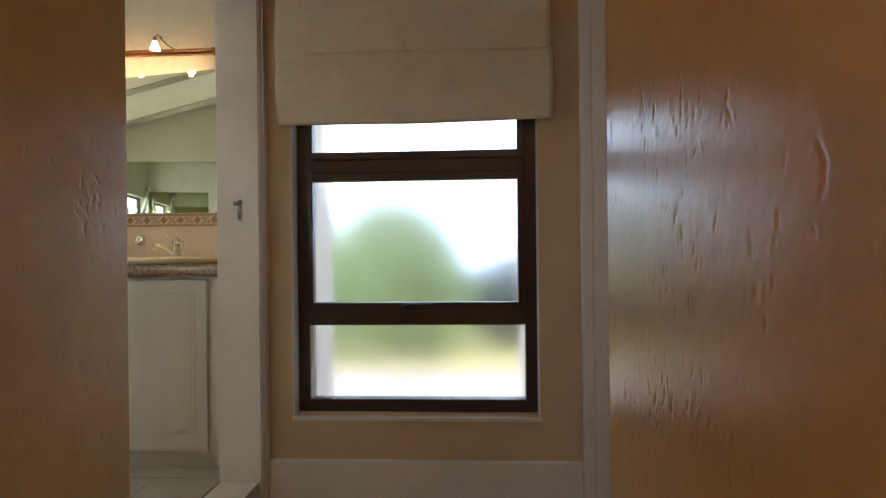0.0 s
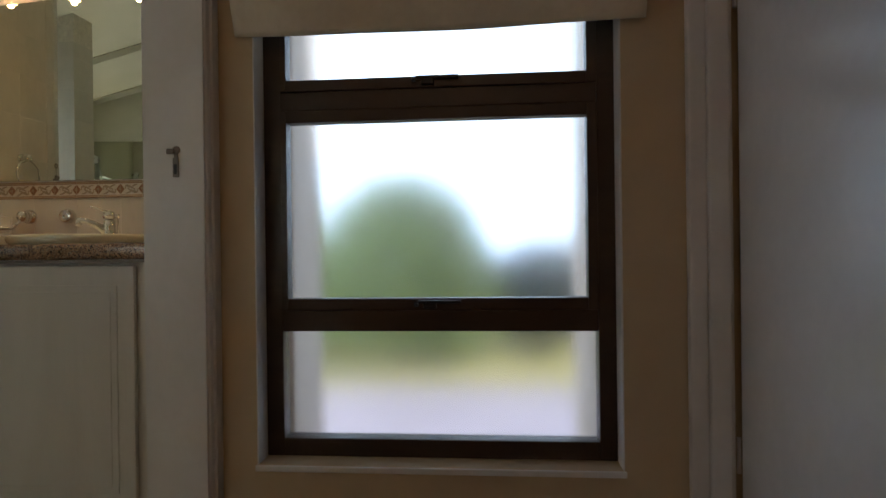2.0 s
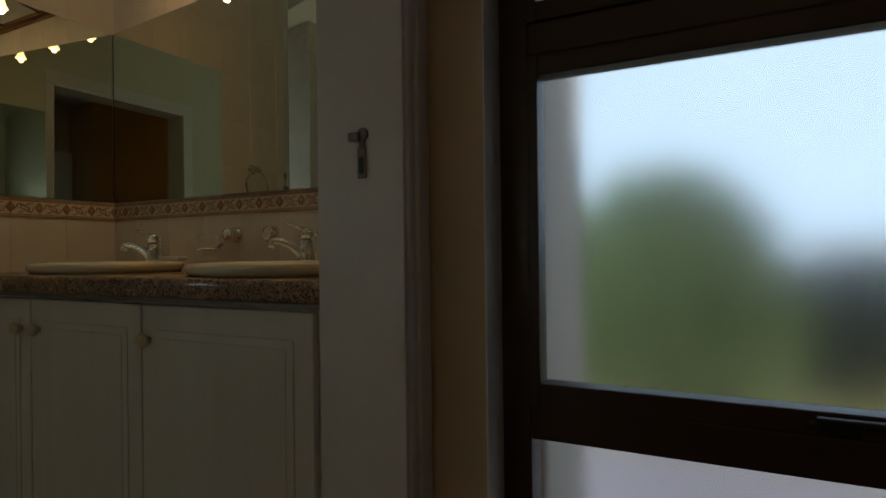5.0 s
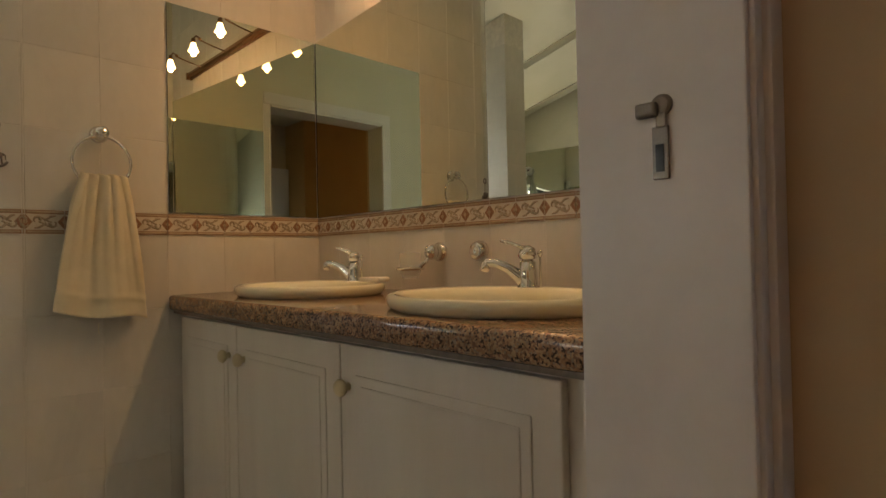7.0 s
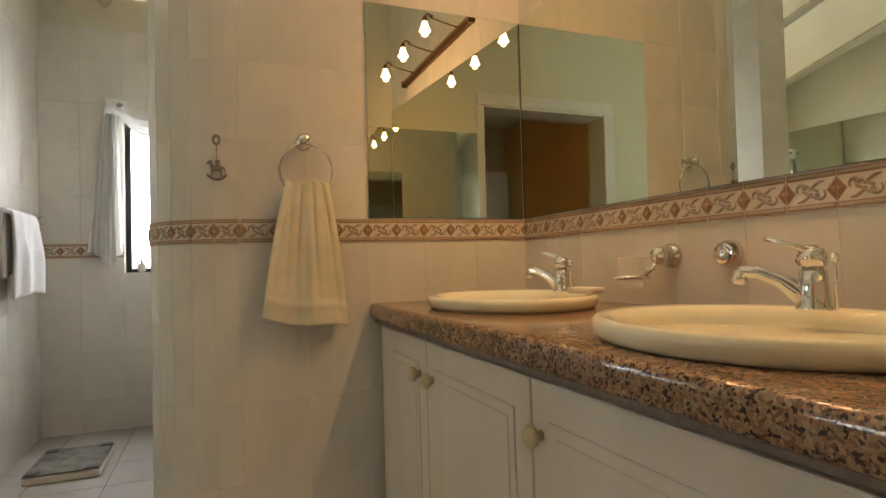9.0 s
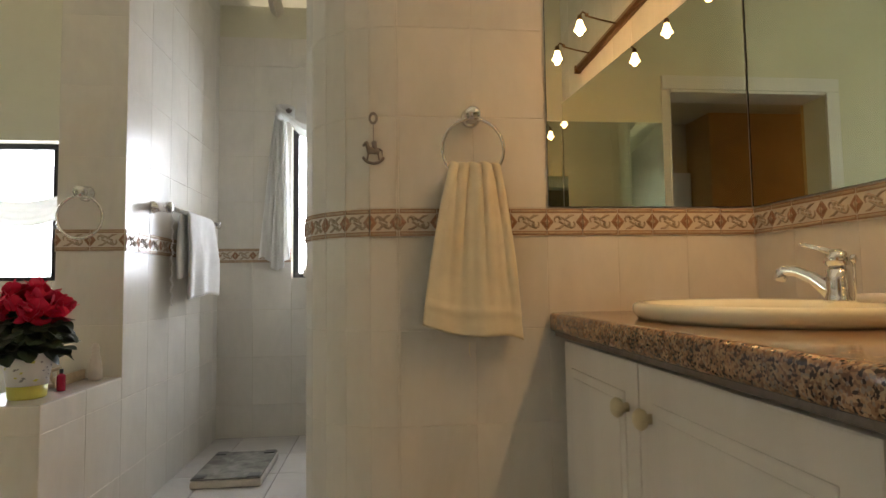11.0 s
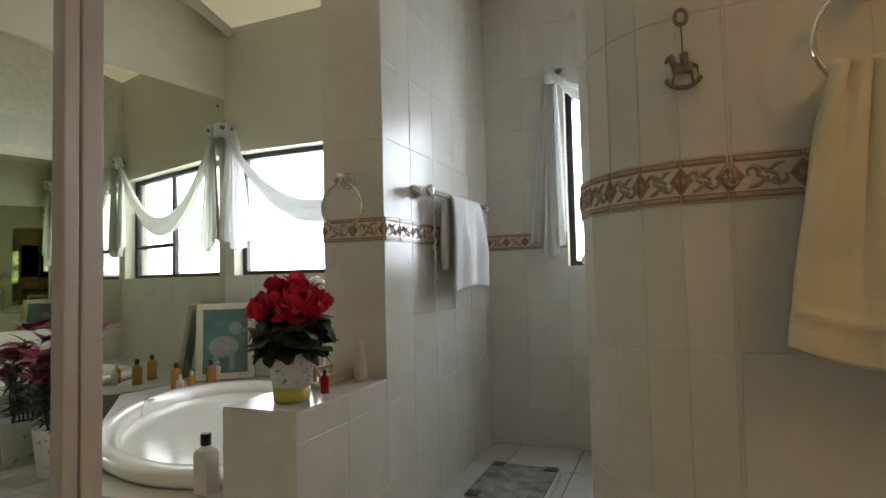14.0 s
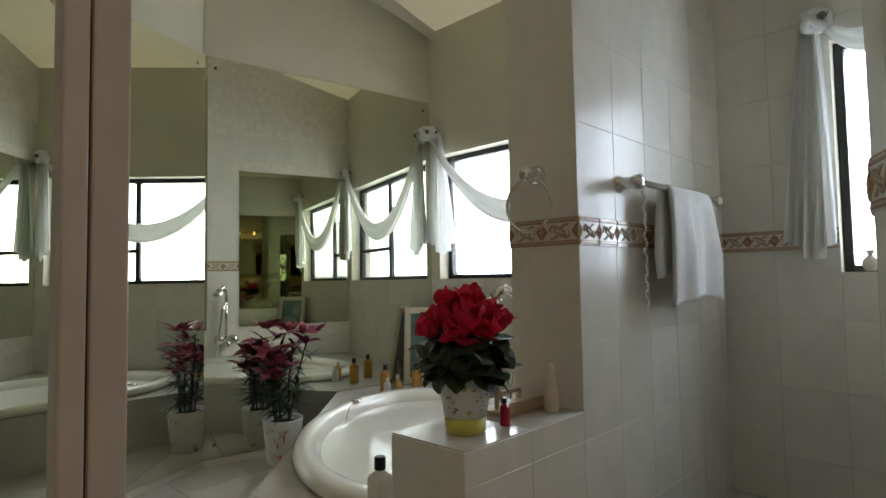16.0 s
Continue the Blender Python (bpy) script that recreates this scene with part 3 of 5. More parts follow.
steel_window("window_2", *W1, "black steel framed bath window with bright frosted panes", [(0.43, 0.46, 1.07, 1.72), (0.46, 0.975, 1.255, 1.28)])
steel_window("window_3", *W2, "narrow black steel framed passage window", [], 0.068)


def swag(name, pts, r, knot_at, tails, label):
    """A draped voile scarf: gathered swags between points on the wall, with knots and hanging tails."""
    top = empty(name, 0, 0, 0)
    for (a, b, sag) in pts:
        bm = bmesh.new()
        a, b = Vector(a), Vector(b)

        def f(u, v):
            p = a.lerp(b, u)
            s = 4 * u * (1 - u)
            ang = 2 * math.pi * v
            rr = r * (0.55 + 0.65 * s) * (1 + 0.13 * math.sin(5 * ang + 3 * u) + 0.06 * math.sin(11 * ang))
            return p + Vector((0.55 * rr * math.cos(ang) + 0.012, 0.25 * rr * math.cos(ang + 1) * (1 - 2 * u), -sag * s + rr * math.sin(ang)))
        sheet(bm, f, 40, 40)
        obj("swag", bm, M_SHEER, parent=top, smooth=True)
    for k in knot_at:
        bm = bmesh.new()
        for q in range(3):
            c = Vector(k)
            tube(bm, [c + Vector((0.02 + 0.018 * math.cos(t + q), 0.032 * math.sin(t), 0.026 * math.cos(t * 1 + q * 2.1))) for t in [2 * math.pi * i / 14 for i in range(14)]], 0.016, 8, 0, True)
        obj("knot", bm, M_SHEER, parent=top, smooth=True)
        bm = bmesh.new()
        lathe(bm, [(0.012, 0), (0.012, 0.05), (0.018, 0.055), (0.018, 0.07), (0.006, 0.078)], 12, 0, pose(k[0] - 0.03, k[1] + 0.02, k[2] + 0.012, 0, 90))
        obj("hook", bm, M_PEWTER, parent=top)
    for (y, z0, z1, w0, w1, lean) in tails:
        bm = bmesh.new()

        def f(u, v):
            w = w0 + (w1 - w0) * v ** 0.8
            ph = 5 * 2 * math.pi * u
            rag = 0.035 * math.sin(2.2 * math.pi * u + 0.6) * v
            return Vector((XW + 0.035 + 0.014 * math.sin(ph) * (0.3 + v) + 0.006 * math.sin(2.3 * ph + 1), y + lean * v + w * (u - 0.5) + 0.006 * math.sin(ph + 1 + 2 * v), z0 + (z1 - z0) * v + rag))
        sheet(bm, f, 70, 16)
        obj("tail", bm, M_SHEER, parent=top, smooth=True)
    return tagged(top, label, "curtain")


cx = XW + 0.03
swag("window_scarf", [((cx, -0.27, 1.86), (cx, 0.98, 1.86), 0.49)], 0.045, [(cx, -0.27, 1.87), (cx, 0.99, 1.87)],
     [(-0.215, 1.86, 1.22, 0.05, 0.22, 0.02), (0.985, 1.86, 1.24, 0.04, 0.1, 0.0)], "white sheer voile scarf draped over the bath window")
swag("window_scarf", [((cx, 1.60, 1.885), (cx, 1.86, 1.87), 0.09)], 0.03, [(cx, 1.60, 1.89)],
     [(1.57, 1.88, 1.12, 0.05, 0.15, -0.025)], "white sheer voile scarf beside the passage window")
flask = empty("glass_flask", XW - 0.022, 1.70, 1.0515)
bm = bmesh.new()
lathe(bm, [(0.010, 0), (0.018, 0.006), (0.024, 0.02), (0.023, 0.034), (0.014, 0.046), (0.008, 0.05), (0.008, 0.058), (0.012, 0.060), (0.012, 0.068), (0.004, 0.070)], 20)
obj("flask", bm, M_CERAM, parent=flask, smooth=True)
tagged(flask, "small pale glass flask on the window sill", "bottle")

# ---- bath mirrors ----
def mirror(name, a, b, z0, z1, label, screws=False, rise=0.0):
    """An upright mirror sheet from a to b, facing to the left of that way."""
    a, b = Vector((*a, 0)), Vector((*b, 0))
    d = b - a
    ang = math.degrees(math.atan2(d.y, d.x))
    top = empty(name, a.x, a.y, 0, ang)
    L = d.length
    bm = bmesh.new()
    add_box(bm, (0.001, 0.003, z0), (L - 0.001, 0.008, z1))
    for v in bm.verts:
        if v.co.z > z1 - 0.01 and v.co.x < L / 2:
            v.co.z += rise
    for f in bm.faces:
        f.material_index = 0 if f.normal.y > 0.5 else 1
    obj("sheet", bm, M_MIRROR, M_MEDGE, parent=top)
    if screws:
        for x in (0.045, L - 0.045):
            for z in (z0 + 0.06, z1 - 0.05):
                bm = bmesh.new()
                lathe(bm, [(0.008, 0.0), (0.007, 0.003), (0.003, 0.005)], 12, 0, pose(x, 0.008, z, -90))
                obj("screw", bm, M_PEWTER, parent=top)
    return tagged(top, label, "mirror")


mirror("wall_mirror", MA, MC, PLAT + 0.03, 2.06, "tall frameless mirror beside the bath", True)
mirror("wall_mirror", MC, MB, PLAT + 0.03, 2.06, "tall frameless mirror on the angled wall", True)
mirror("vanity_mirror", (XE - 0.009, YV + 0.0), (XR + 0.004, YV + 0.0), 1.204, 1.905, "wide frameless mirror above the basins", False, 0.10)
mirror("vanity_mirror", (XR - 0.002, YV - 0.010), (XR - 0.002, 2.523), 1.204, 1.905, "frameless side mirror above the basin counter")
mirror("vanity_mirror", (XE, 2.502), (XE, YV - 0.010), 1.204, 1.905, "frameless side mirror beside the bathroom doorway")
mirror("wall_mirror", (-3.56, YQ + 0.003), (XW + 0.02, YQ + 0.003), 0.74, 1.84, "frameless mirror above the foot of the bath")

# mount added to carry the unseen corridor lamp
cl = empty("unseen_lamp_mount", -0.45, -0.75, 2.42)
bm = bmesh.new()
lathe(bm, [(0.05, 0.0), (0.05, -0.02), (0.012, -0.025), (0.012, -0.05)], 20)
obj("mount", bm, M_WHITE, parent=cl, smooth=True)
tagged(cl, "small mount added for the unseen warm corridor lamp", "ceiling lamp")

# ---- vanity unit ----
CT = 0.932
van = empty("vanity_unit", 0, 0, 0)
VX0, VX1 = XR + 0.002, XE - 0.022
box("carcass", (VX0 + 0.03, 2.565, 0.075), (VX1, YV + 0.0, CT - 0.052), M_CAB, 0.002, van)
box("plinth", (VX0 + 0.05, 2.60, 0.0), (VX1 - 0.02, YV - 0.05, 0.074), M_CAB, 0, van)
bm = bmesh.new()
add_box(bm, (VX0, 2.516, CT - 0.05), (VX1, YV + 0.004, CT), 0.016, 0, 4)
obj("countertop", bm, M_GRANITE, parent=van, smooth=True)
box("under_strip", (VX0 + 0.01, 2.530, CT - 0.060), (VX1, 2.60, CT - 0.051), M_PEWTER, 0, van)


def cupboard_door(x0, x1, kx):
    d = tagged(new("cupboard_door"), "white raised-panel cupboard door")
    d.parent = van
    bm = bmesh.new()
    z0, z1, y = 0.09, CT - 0.07, 2.545
    add_box(bm, (x0 + 0.002, y, z0), (x1 - 0.002, y + 0.019, z1), 0.004)
    for a, b, c, e in ((x0 + 0.055, x1 - 0.055, z0 + 0.06, z1 - 0.06), (x0 + 0.075, x1 - 0.075, z0 + 0.08, z1 - 0.08)):
        add_box(bm, (a, y - 0.003 if a < x0 + 0.06 else y - 0.005, c), (b, y + 0.002, e), 0.003)
    obj("panel", bm, M_CAB, parent=d)
    bm = bmesh.new()
    lathe(bm, [(0.009, 0), (0.008, 0.008), (0.016, 0.014), (0.019, 0.022), (0.014, 0.029), (0.004, 0.031)], 16, 0, pose(kx, y, 0.775, 90))
    obj("knob", bm, M_KNOB, parent=d, smooth=True)


cupboard_door(-2.82, -2.405, -2.452)
cupboard_door(-2.405, -1.902, -2.356)
cupboard_door(-1.902, -1.345, -1.872)
tagged(van, "white double vanity unit with a brown granite top", "vanity unit")


def basin(x, y):
    b = empty("washbasin", x, y, CT)
    bm = bmesh.new()
    prof = [(0.80, -0.02), (0.955, 0.0), (0.985, 0.008), (1.0, 0.02), (0.99, 0.029), (0.96, 0.033), (0.90, 0.031), (0.86, 0.025), (0.82, 0.01), (0.74, -0.06), (0.55, -0.11), (0.25, -0.125), (0.05, -0.128)]
    lathe(bm, [(r, z if z > 0 or r < 0.78 else max(z, 0.001)) for r, z in prof], 56, 0, Matrix(), 0.262, 0.215)
    obj("bowl", bm, M_BASIN, parent=b, smooth=True)
    bm = bmesh.new()
    lathe(bm, [(0.022, 0.0), (0.02, 0.003), (0.008, 0.003)], 16, 0, pose(0, 0, -0.126))
    obj("waste", bm, M_CHROME, parent=b, smooth=True)
    return tagged(b, "cream oval ceramic washbasin set in the granite top", "washbasin", "washbasins in the counter")


basin(-1.655, 2.775)
basin(-2.44, 2.80)


def mixer(x, y, z):
    t = empty("basin_mixer_tap", x, y, z, -62)
    t.scale = (0.86, 0.86, 0.86)
    bm = bmesh.new()
    lathe(bm, [(0.030, 0), (0.030, 0.004), (0.027, 0.008), (0.024, 0.04), (0.0225, 0.070), (0.018, 0.072)], 24, 0, pose(0, 0, 0))
    tube(bm, [(0, -0.004, 0.012), (0, -0.022, 0.030), (0, -0.050, 0.052), (0, -0.085, 0.068), (0, -0.112, 0.070), (0, -0.122, 0.064)], [0.022, 0.019, 0.0145, 0.0125, 0.013, 0.012], 16)
    tube(bm, [(0, -0.115, 0.070), (0, -0.121, 0.050), (0, -0.122, 0.046)], [0.014, 0.0135, 0.011], 16)
    obj("body", bm, M_CHROME, parent=t, smooth=True)
    bm = bmesh.new()
    lathe(bm, [(0.017, 0.070), (0.017, 0.078), (0.024, 0.080), (0.0245, 0.096), (0.020, 0.108), (0.010, 0.113), (0.002, 0.114)], 24)
    tube(bm, [(0, 0.004, 0.098), (0, -0.018, 0.104)], [0.019, 0.013], 12)
    for sx in (-1, 1):
        tube(bm, [(sx * 0.014, -0.004, 0.105), (sx * 0.013, -0.030, 0.117), (sx * 0.012, -0.056, 0.126), (sx * 0.006, -0.070, 0.130), (0, -0.073, 0.130)], [0.006, 0.0045, 0.004, 0.004, 0.004], 8)
    tube(bm, [(-0.008, -0.064, 0.128), (0.008, -0.064, 0.128)], 0.005, 8)
    obj("lever", bm, M_CHROME, parent=t, smooth=True)
    bm = bmesh.new()
    tube(bm, [(0.006, 0.034, 0.0), (0.006, 0.034, 0.085)], 0.003, 8)
    lathe(bm, [(0.004, 0.083), (0.008, 0.09), (0.006, 0.1), (0.002, 0.102)], 12, 0, pose(0.006, 0.034, 0))
    obj("pop_up_rod", bm, M_CHROME, parent=t, smooth=True)
    bm = bmesh.new()
    lathe(bm, [(0.005, 0), (0.004, 0.002)], 10, 0, pose(0, -0.0235, 0.088, 90))
    obj("red_dot", bm, M_RUBY, parent=t)
    tagged(t, "chrome single lever basin mixer tap", "tap", "basin taps")


mixer(-1.688, 2.925, CT + 0.032)
mixer(-2.42, 2.955, CT + 0.032)
s = empty("soap_bar", -2.30, 2.945, CT + 0.033, 12)
bm = bmesh.new()
add_box(bm, (-0.042, -0.026, 0), (0.042, 0.026, 0.016), 0.007, 0, 3)
obj("bar", bm, M_CERAM, parent=s, smooth=True)
tagged(s, "pale bar of soap on the basin rim", "soap")

# tumbler in a chrome holder, and a round knob, on the wall tiles
h = empty("tumbler_holder", -2.155, YV, 1.055)
bm = bmesh.new()
lathe(bm, [(0.030, 0.0), (0.030, 0.008), (0.024, 0.012), (0.020, 0.03), (0.024, 0.034), (0.022, 0.05), (0.012, 0.06)], 20, 0, pose(0, 0, 0, 90))
tube(bm, [(0, -0.045, -0.005), (-0.004, -0.06, -0.03), (-0.02, -0.07, -0.045)], 0.006, 8)
c = Vector((-0.06, -0.075, -0.05))
tube(bm, [c + Vector((0.04 * math.cos(a), 0.04 * math.sin(a), 0)) for a in [2 * math.pi * i / 24 for i in range(24)]], 0.0055, 8, 0, True)
obj("bracket", bm, M_CHROME, parent=h, smooth=True)
bm = bmesh.new()
lathe(bm, [(0.024, -0.03), (0.033, -0.012), (0.036, 0.05), (0.034, 0.05), (0.031, -0.008), (0.02, -0.024)], 24, 0, pose(*c))
obj("tumbler", bm, M_GLASS, parent=h, smooth=True)
tagged(h, "clear glass tumbler in a chrome wall holder", "tumbler holder")
k = empty("wall_push_button", -1.985, YV, 1.055)
bm = bmesh.new()
lathe(bm, [(0.030, 0.0), (0.030, 0.012), (0.026, 0.016), (0.026, 0.024), (0.022, 0.027), (0.004, 0.022)], 24, 0, pose(0, 0, 0, 90))
obj("rosette", bm, M_CHROME, parent=k, smooth=True)
tagged(k, "round chrome wall button above the basin counter", "wall button")

# spotlight rail above the mirror
rail = empty("spotlight_rail", 0, 0, 0)
bm = bmesh.new()
add_box(bm, (-2.47, YV - 0.016, 2.068), (-1.55, YV - 0.001, 2.078), 0.002)
add_box(bm, (-2.47, YV - 0.030, 2.080), (-1.55, YV - 0.001, 2.098), 0.004)
for x in (-2.475, -1.555):
    add_box(bm, (x - 0.006, YV - 0.034, 2.064), (x + 0.012, YV - 0.001, 2.102), 0.003)
obj("rail", bm, M_BRONZE, parent=rail)
for x in (-2.39, -2.085, -1.78):
    sp = new("spot")
    sp.parent = rail
    bm = bmesh.new()
    tube(bm, [(x + 0.03, YV - 0.02, 2.085), (x + 0.015, YV - 0.10, 2.092), (x + 0.012, YV - 0.16, 2.105)], 0.0035, 8)
    tube(bm, [(x + 0.012, YV - 0.155, 2.112), (x + 0.006, YV - 0.18, 2.118), (x, YV - 0.195, 2.098)], 0.004, 8)
    lathe(bm, [(0.004, 0.0), (0.010, -0.004), (0.011, -0.022), (0.009, -0.026)], 14, 0, pose(x, YV - 0.195, 2.103))
    lathe(bm, [(0.006, 0.0), (0.008, 0.004), (0.008, 0.010), (0.004, 0.013)], 12, 0, pose(x + 0.012, YV - 0.16, 2.104))
    obj("arm", bm, M_BRONZE, parent=sp, smooth=True)
    bm = bmesh.new()
    lathe(bm, [(0.010, -0.002), (0.013, -0.012), (0.017, -0.026), (0.025, -0.043), (0.0235, -0.043), (0.015, -0.025), (0.008, -0.004)], 20, 0, pose(x, YV - 0.195, 2.080))
    obj("shade", bm, M_BULB, parent=sp, smooth=True)
    lamp("spotlight", "POINT", pose(x, YV - 0.195, 2.028), 1.7, (1.0, 0.54, 0.22), 0.012)
    lamp("spotlight_beam", "SPOT", look((x, YV - 0.195, 2.03), (x, YV - 0.27, 1.0)), 3.8, (1.0, 0.58, 0.25), 0.015)
tagged(rail, "bronze rail with small glowing glass spotlights", "spotlight rail")

# ---- towel ring and towel, pewter ornament ----
def towel_ring(x, y, z, rz, r):
    t = empty("towel_ring", x, y, z, rz)
    bm = bmesh.new()
    lathe(bm, [(0.026, 0.0), (0.026, 0.006), (0.020, 0.010), (0.014, 0.02), (0.016, 0.035), (0.020, 0.04), (0.018, 0.052), (0.006, 0.056)], 20, 0, pose(0, 0, 0, 90))
    obj("mount", bm, M_CHROME, parent=t, smooth=True)
    bm = bmesh.new()
    tube(bm, [(r * math.sin(a), -0.04, -r + r * math.cos(a) - 0.012) for a in [2 * math.pi * i / 40 for i in range(40)]], 0.0045, 10, 0, True)
    obj("ring", bm, M_CHROME, parent=t, smooth=True)
    return t


tagged(towel_ring(XR, 2.322, 1.435, 90, 0.078), "chrome towel ring on the tiled wall", "towel ring", "towel rings")
tagged(towel_ring(-3.35, 1.141, 1.315, 90, 0.068), "empty chrome towel ring on the stub wall", "towel ring", "towel rings")

tw = empty("hand_towel", XR + 0.045, 2.322, 1.29)


def towel_side(dx, bottom, half_l, half_r, seed):
    def f(u, v):
        w = u - 0.5
        wide = 0.55 * (1 - math.exp(-2.2 * v)) + 0.45 * v
        left, right = 0.056 + (half_l - 0.056) * wide, 0.060 + (half_r - 0.060) * wide
        uu = w + 0.035 * math.sin(2 * math.pi * 4 * u + seed) * math.exp(-5 * v)
        y = 2 * uu * (left if w < 0 else right)
        ph = 2 * math.pi * 4.3 * u + seed + 0.7 * math.sin(3 * v)
        pleat = 0.016 * math.sin(ph) * math.exp(-4.5 * v) + 0.011 * math.sin(2 * math.pi * 1.7 * u + seed + 1.2 * v) * (0.25 + 0.75 * v)
        x = dx * (0.25 + 0.75 * min(1, v * 7)) + pleat + 0.004 * math.sin(1.7 * ph) * (1 - v) + 0.010 * noise.noise((u * 4, v * 3, seed))
        x += 0.004 * math.exp(-((v - 0.86) / 0.02) ** 2) - 0.010 * (abs(2 * w) ** 6)
        z = (0.014 + 0.005 * math.cos(ph)) * math.exp(-6 * v) - (bottom + 0.055 * (1 - u) ** 0.8 * -1 + 0.012 * math.sin(5 * u)) * v
        return Vector((x, y, z))
    bm = bmesh.new()
    sheet(bm, f, 84, 60, 0.006)
    return obj("drop", bm, M_TOWEL, parent=tw, smooth=True)


towel_side(0.020, 0.435, 0.138, 0.118, 0.4)
towel_side(-0.018, 0.40, 0.122, 0.112, 1.9)
bm = bmesh.new()
tube(bm, [(0.016, -0.02, -0.425), (0.02, -0.022, -0.445), (0.018, -0.019, -0.458)], 0.0012, 6)
obj("loose_thread", bm, M_TOWEL, parent=tw)
tagged(tw, "cream terry hand towel hanging through the chrome ring", "towel")

orn = empty("hanging_ornament", XR + 0.006, 2.072, 1.43)
orn.scale = (0.85, 0.8, 0.97)
bm = bmesh.new()
tube(bm, [(0.0, 0.011 * math.cos(a), 0.013 * math.sin(a)) for a in [2 * math.pi * i / 16 for i in range(16)]], 0.004, 8, 0, True)
tube(bm, [(0, 0, -0.013), (0.001, 0.001, -0.062)], 0.0016, 6)
obj("hanger", bm, M_PEWTER, parent=orn)
bm = bmesh.new()
lathe(bm, [(0.002, -0.021), (0.008, -0.017), (0.010, -0.006), (0.009, 0.008), (0.011, 0.016), (0.003, 0.021)], 14, 0, pose(0, 0, -0.086, 90), 0.6, 1.0)
tube(bm, [(0, -0.013, -0.084), (0, -0.019, -0.072), (0, -0.019, -0.064)], [0.008, 0.006, 0.005], 8)
tube(bm, [(0, -0.017, -0.064), (0, -0.026, -0.068), (0, -0.033, -0.074)], [0.005, 0.005, 0.003], 8)
tube(bm, [(0, 0.002, -0.062), (0, 0.004, -0.074), (0, 0.006, -0.084)], [0.009, 0.008, 0.006], 8)
tube(bm, [(0, 0.018, -0.082), (0, 0.027, -0.086), (0, 0.028, -0.100)], [0.004, 0.003, 0.001], 6)
for y0, y1 in ((-0.014, -0.020), (0.014, 0.019)):
    tube(bm, [(0, y0, -0.088), (0, y1, -0.112)], [0.004, 0.0025], 6)
tube(bm, [(0, 0.036 * math.sin(a), -0.092 - 0.027 * math.cos(a)) for a in [-1.15 + 2.3 * i / 12 for i in range(13)]], 0.0042, 8)
obj("pendant", bm, M_PEWTER, parent=orn, smooth=True)
tagged(orn, "small dark pewter rocking horse ornament on the tiles", "ornament")

# ---- towel rail in the passage ----
tr = empty("towel_rail", 0, YP, 1.30)
bm = bmesh.new()
for x in (-3.56, -4.17):
    lathe(bm, [(0.024, 0), (0.024, 0.008), (0.018, 0.014), (0.016, 0.045), (0.02, 0.05), (0.02, 0.068), (0.008, 0.074)], 18, 0, pose(x, 0, 0, -90))
tube(bm, [(-4.20, 0.058, 0), (-3.53, 0.058, 0)], 0.009, 12)
obj("rail", bm, M_CHROME, parent=tr, smooth=True)
tagged(tr, "chrome towel rail on the tiled stub wall", "towel rail")
tw2 = empty("white_towel", -3.885, YP + 0.058, 1.30)


def tdrape(u, v):
    s = v * 0.62 - 0.27
    r = 0.013
    if s < -0.02:
        y, z = -r - 0.004, s + 0.02
    elif s > 0.02:
        y, z = r + 0.004 + 0.02 * (s - 0.02), -(s - 0.02)
    else:
        a = math.pi * (s + 0.02) / 0.04
        y, z = -r * math.cos(a), r * math.sin(a)
    x = (u - 0.5) * 0.31
    hang = min(1, abs(s) * 5)
    return Vector((x * (1 + 0.06 * hang) + 0.008 * math.sin(7 * v) - (0.035 if s < 0 else 0) * hang * -1, y + hang * (0.012 * math.sin(9 * u + 2 * v) + 0.005 * math.sin(21 * u)) + (0.010 if s > 0 else -0.004) * hang, z + 0.012 * math.sin(4 * u) * hang))


bm = bmesh.new()
sheet(bm, tdrape, 30, 50, 0.009)
obj("cloth", bm, M_WTOWEL, parent=tw2, smooth=True)
tagged(tw2, "folded white towel over the chrome towel rail", "towel")
ch = empty("beaded_chain", -3.575, YP + 0.055, 1.29)
bm = bmesh.new()
for k in range(44):
    bmesh.ops.create_icosphere(bm, subdivisions=1, radius=0.004, matrix=pose(0.003 * math.sin(k * 0.9), 0.003 * math.cos(k * 1.3) + 0.012, -0.008 * k))
obj("beads", bm, M_POTW, parent=ch)
tagged(ch, "thin pale beaded string hanging from the towel rail", "beaded string")

# ---- bathroom scale ----
sc = empty("bathroom_scale", -3.83, 1.50, PLAT)
bm = bmesh.new()
add_box(bm, (-0.175, -0.13, 0.0), (0.175, 0.13, 0.028), 0.008)
obj("base", bm, M_CERAM, parent=sc)
box("plate", (-0.172, -0.127, 0.0285), (0.172, 0.127, 0.036), M_SCALE, 0.003, sc)
for x in (-0.15, 0.15):
    for y in (-0.1, 0.1):
        box("corner", (x - 0.022, y - 0.022, 0.0362), (x + 0.022, y + 0.022, 0.039), M_BLACKF, 0.001, sc)
tagged(sc, "flat grey glass bathroom scale on the floor tiles", "bathroom scale")

# ---- bath ----
TS = 0.50
bm = bmesh.new()
SUR = [(-2.925, YQ), (-2.84, 0.58), (-3.78, -0.375), (XW, -0.30), (XW, YQ)]
TC, TA, TB = Vector((-3.53, 0.53)), 0.71, 0.445
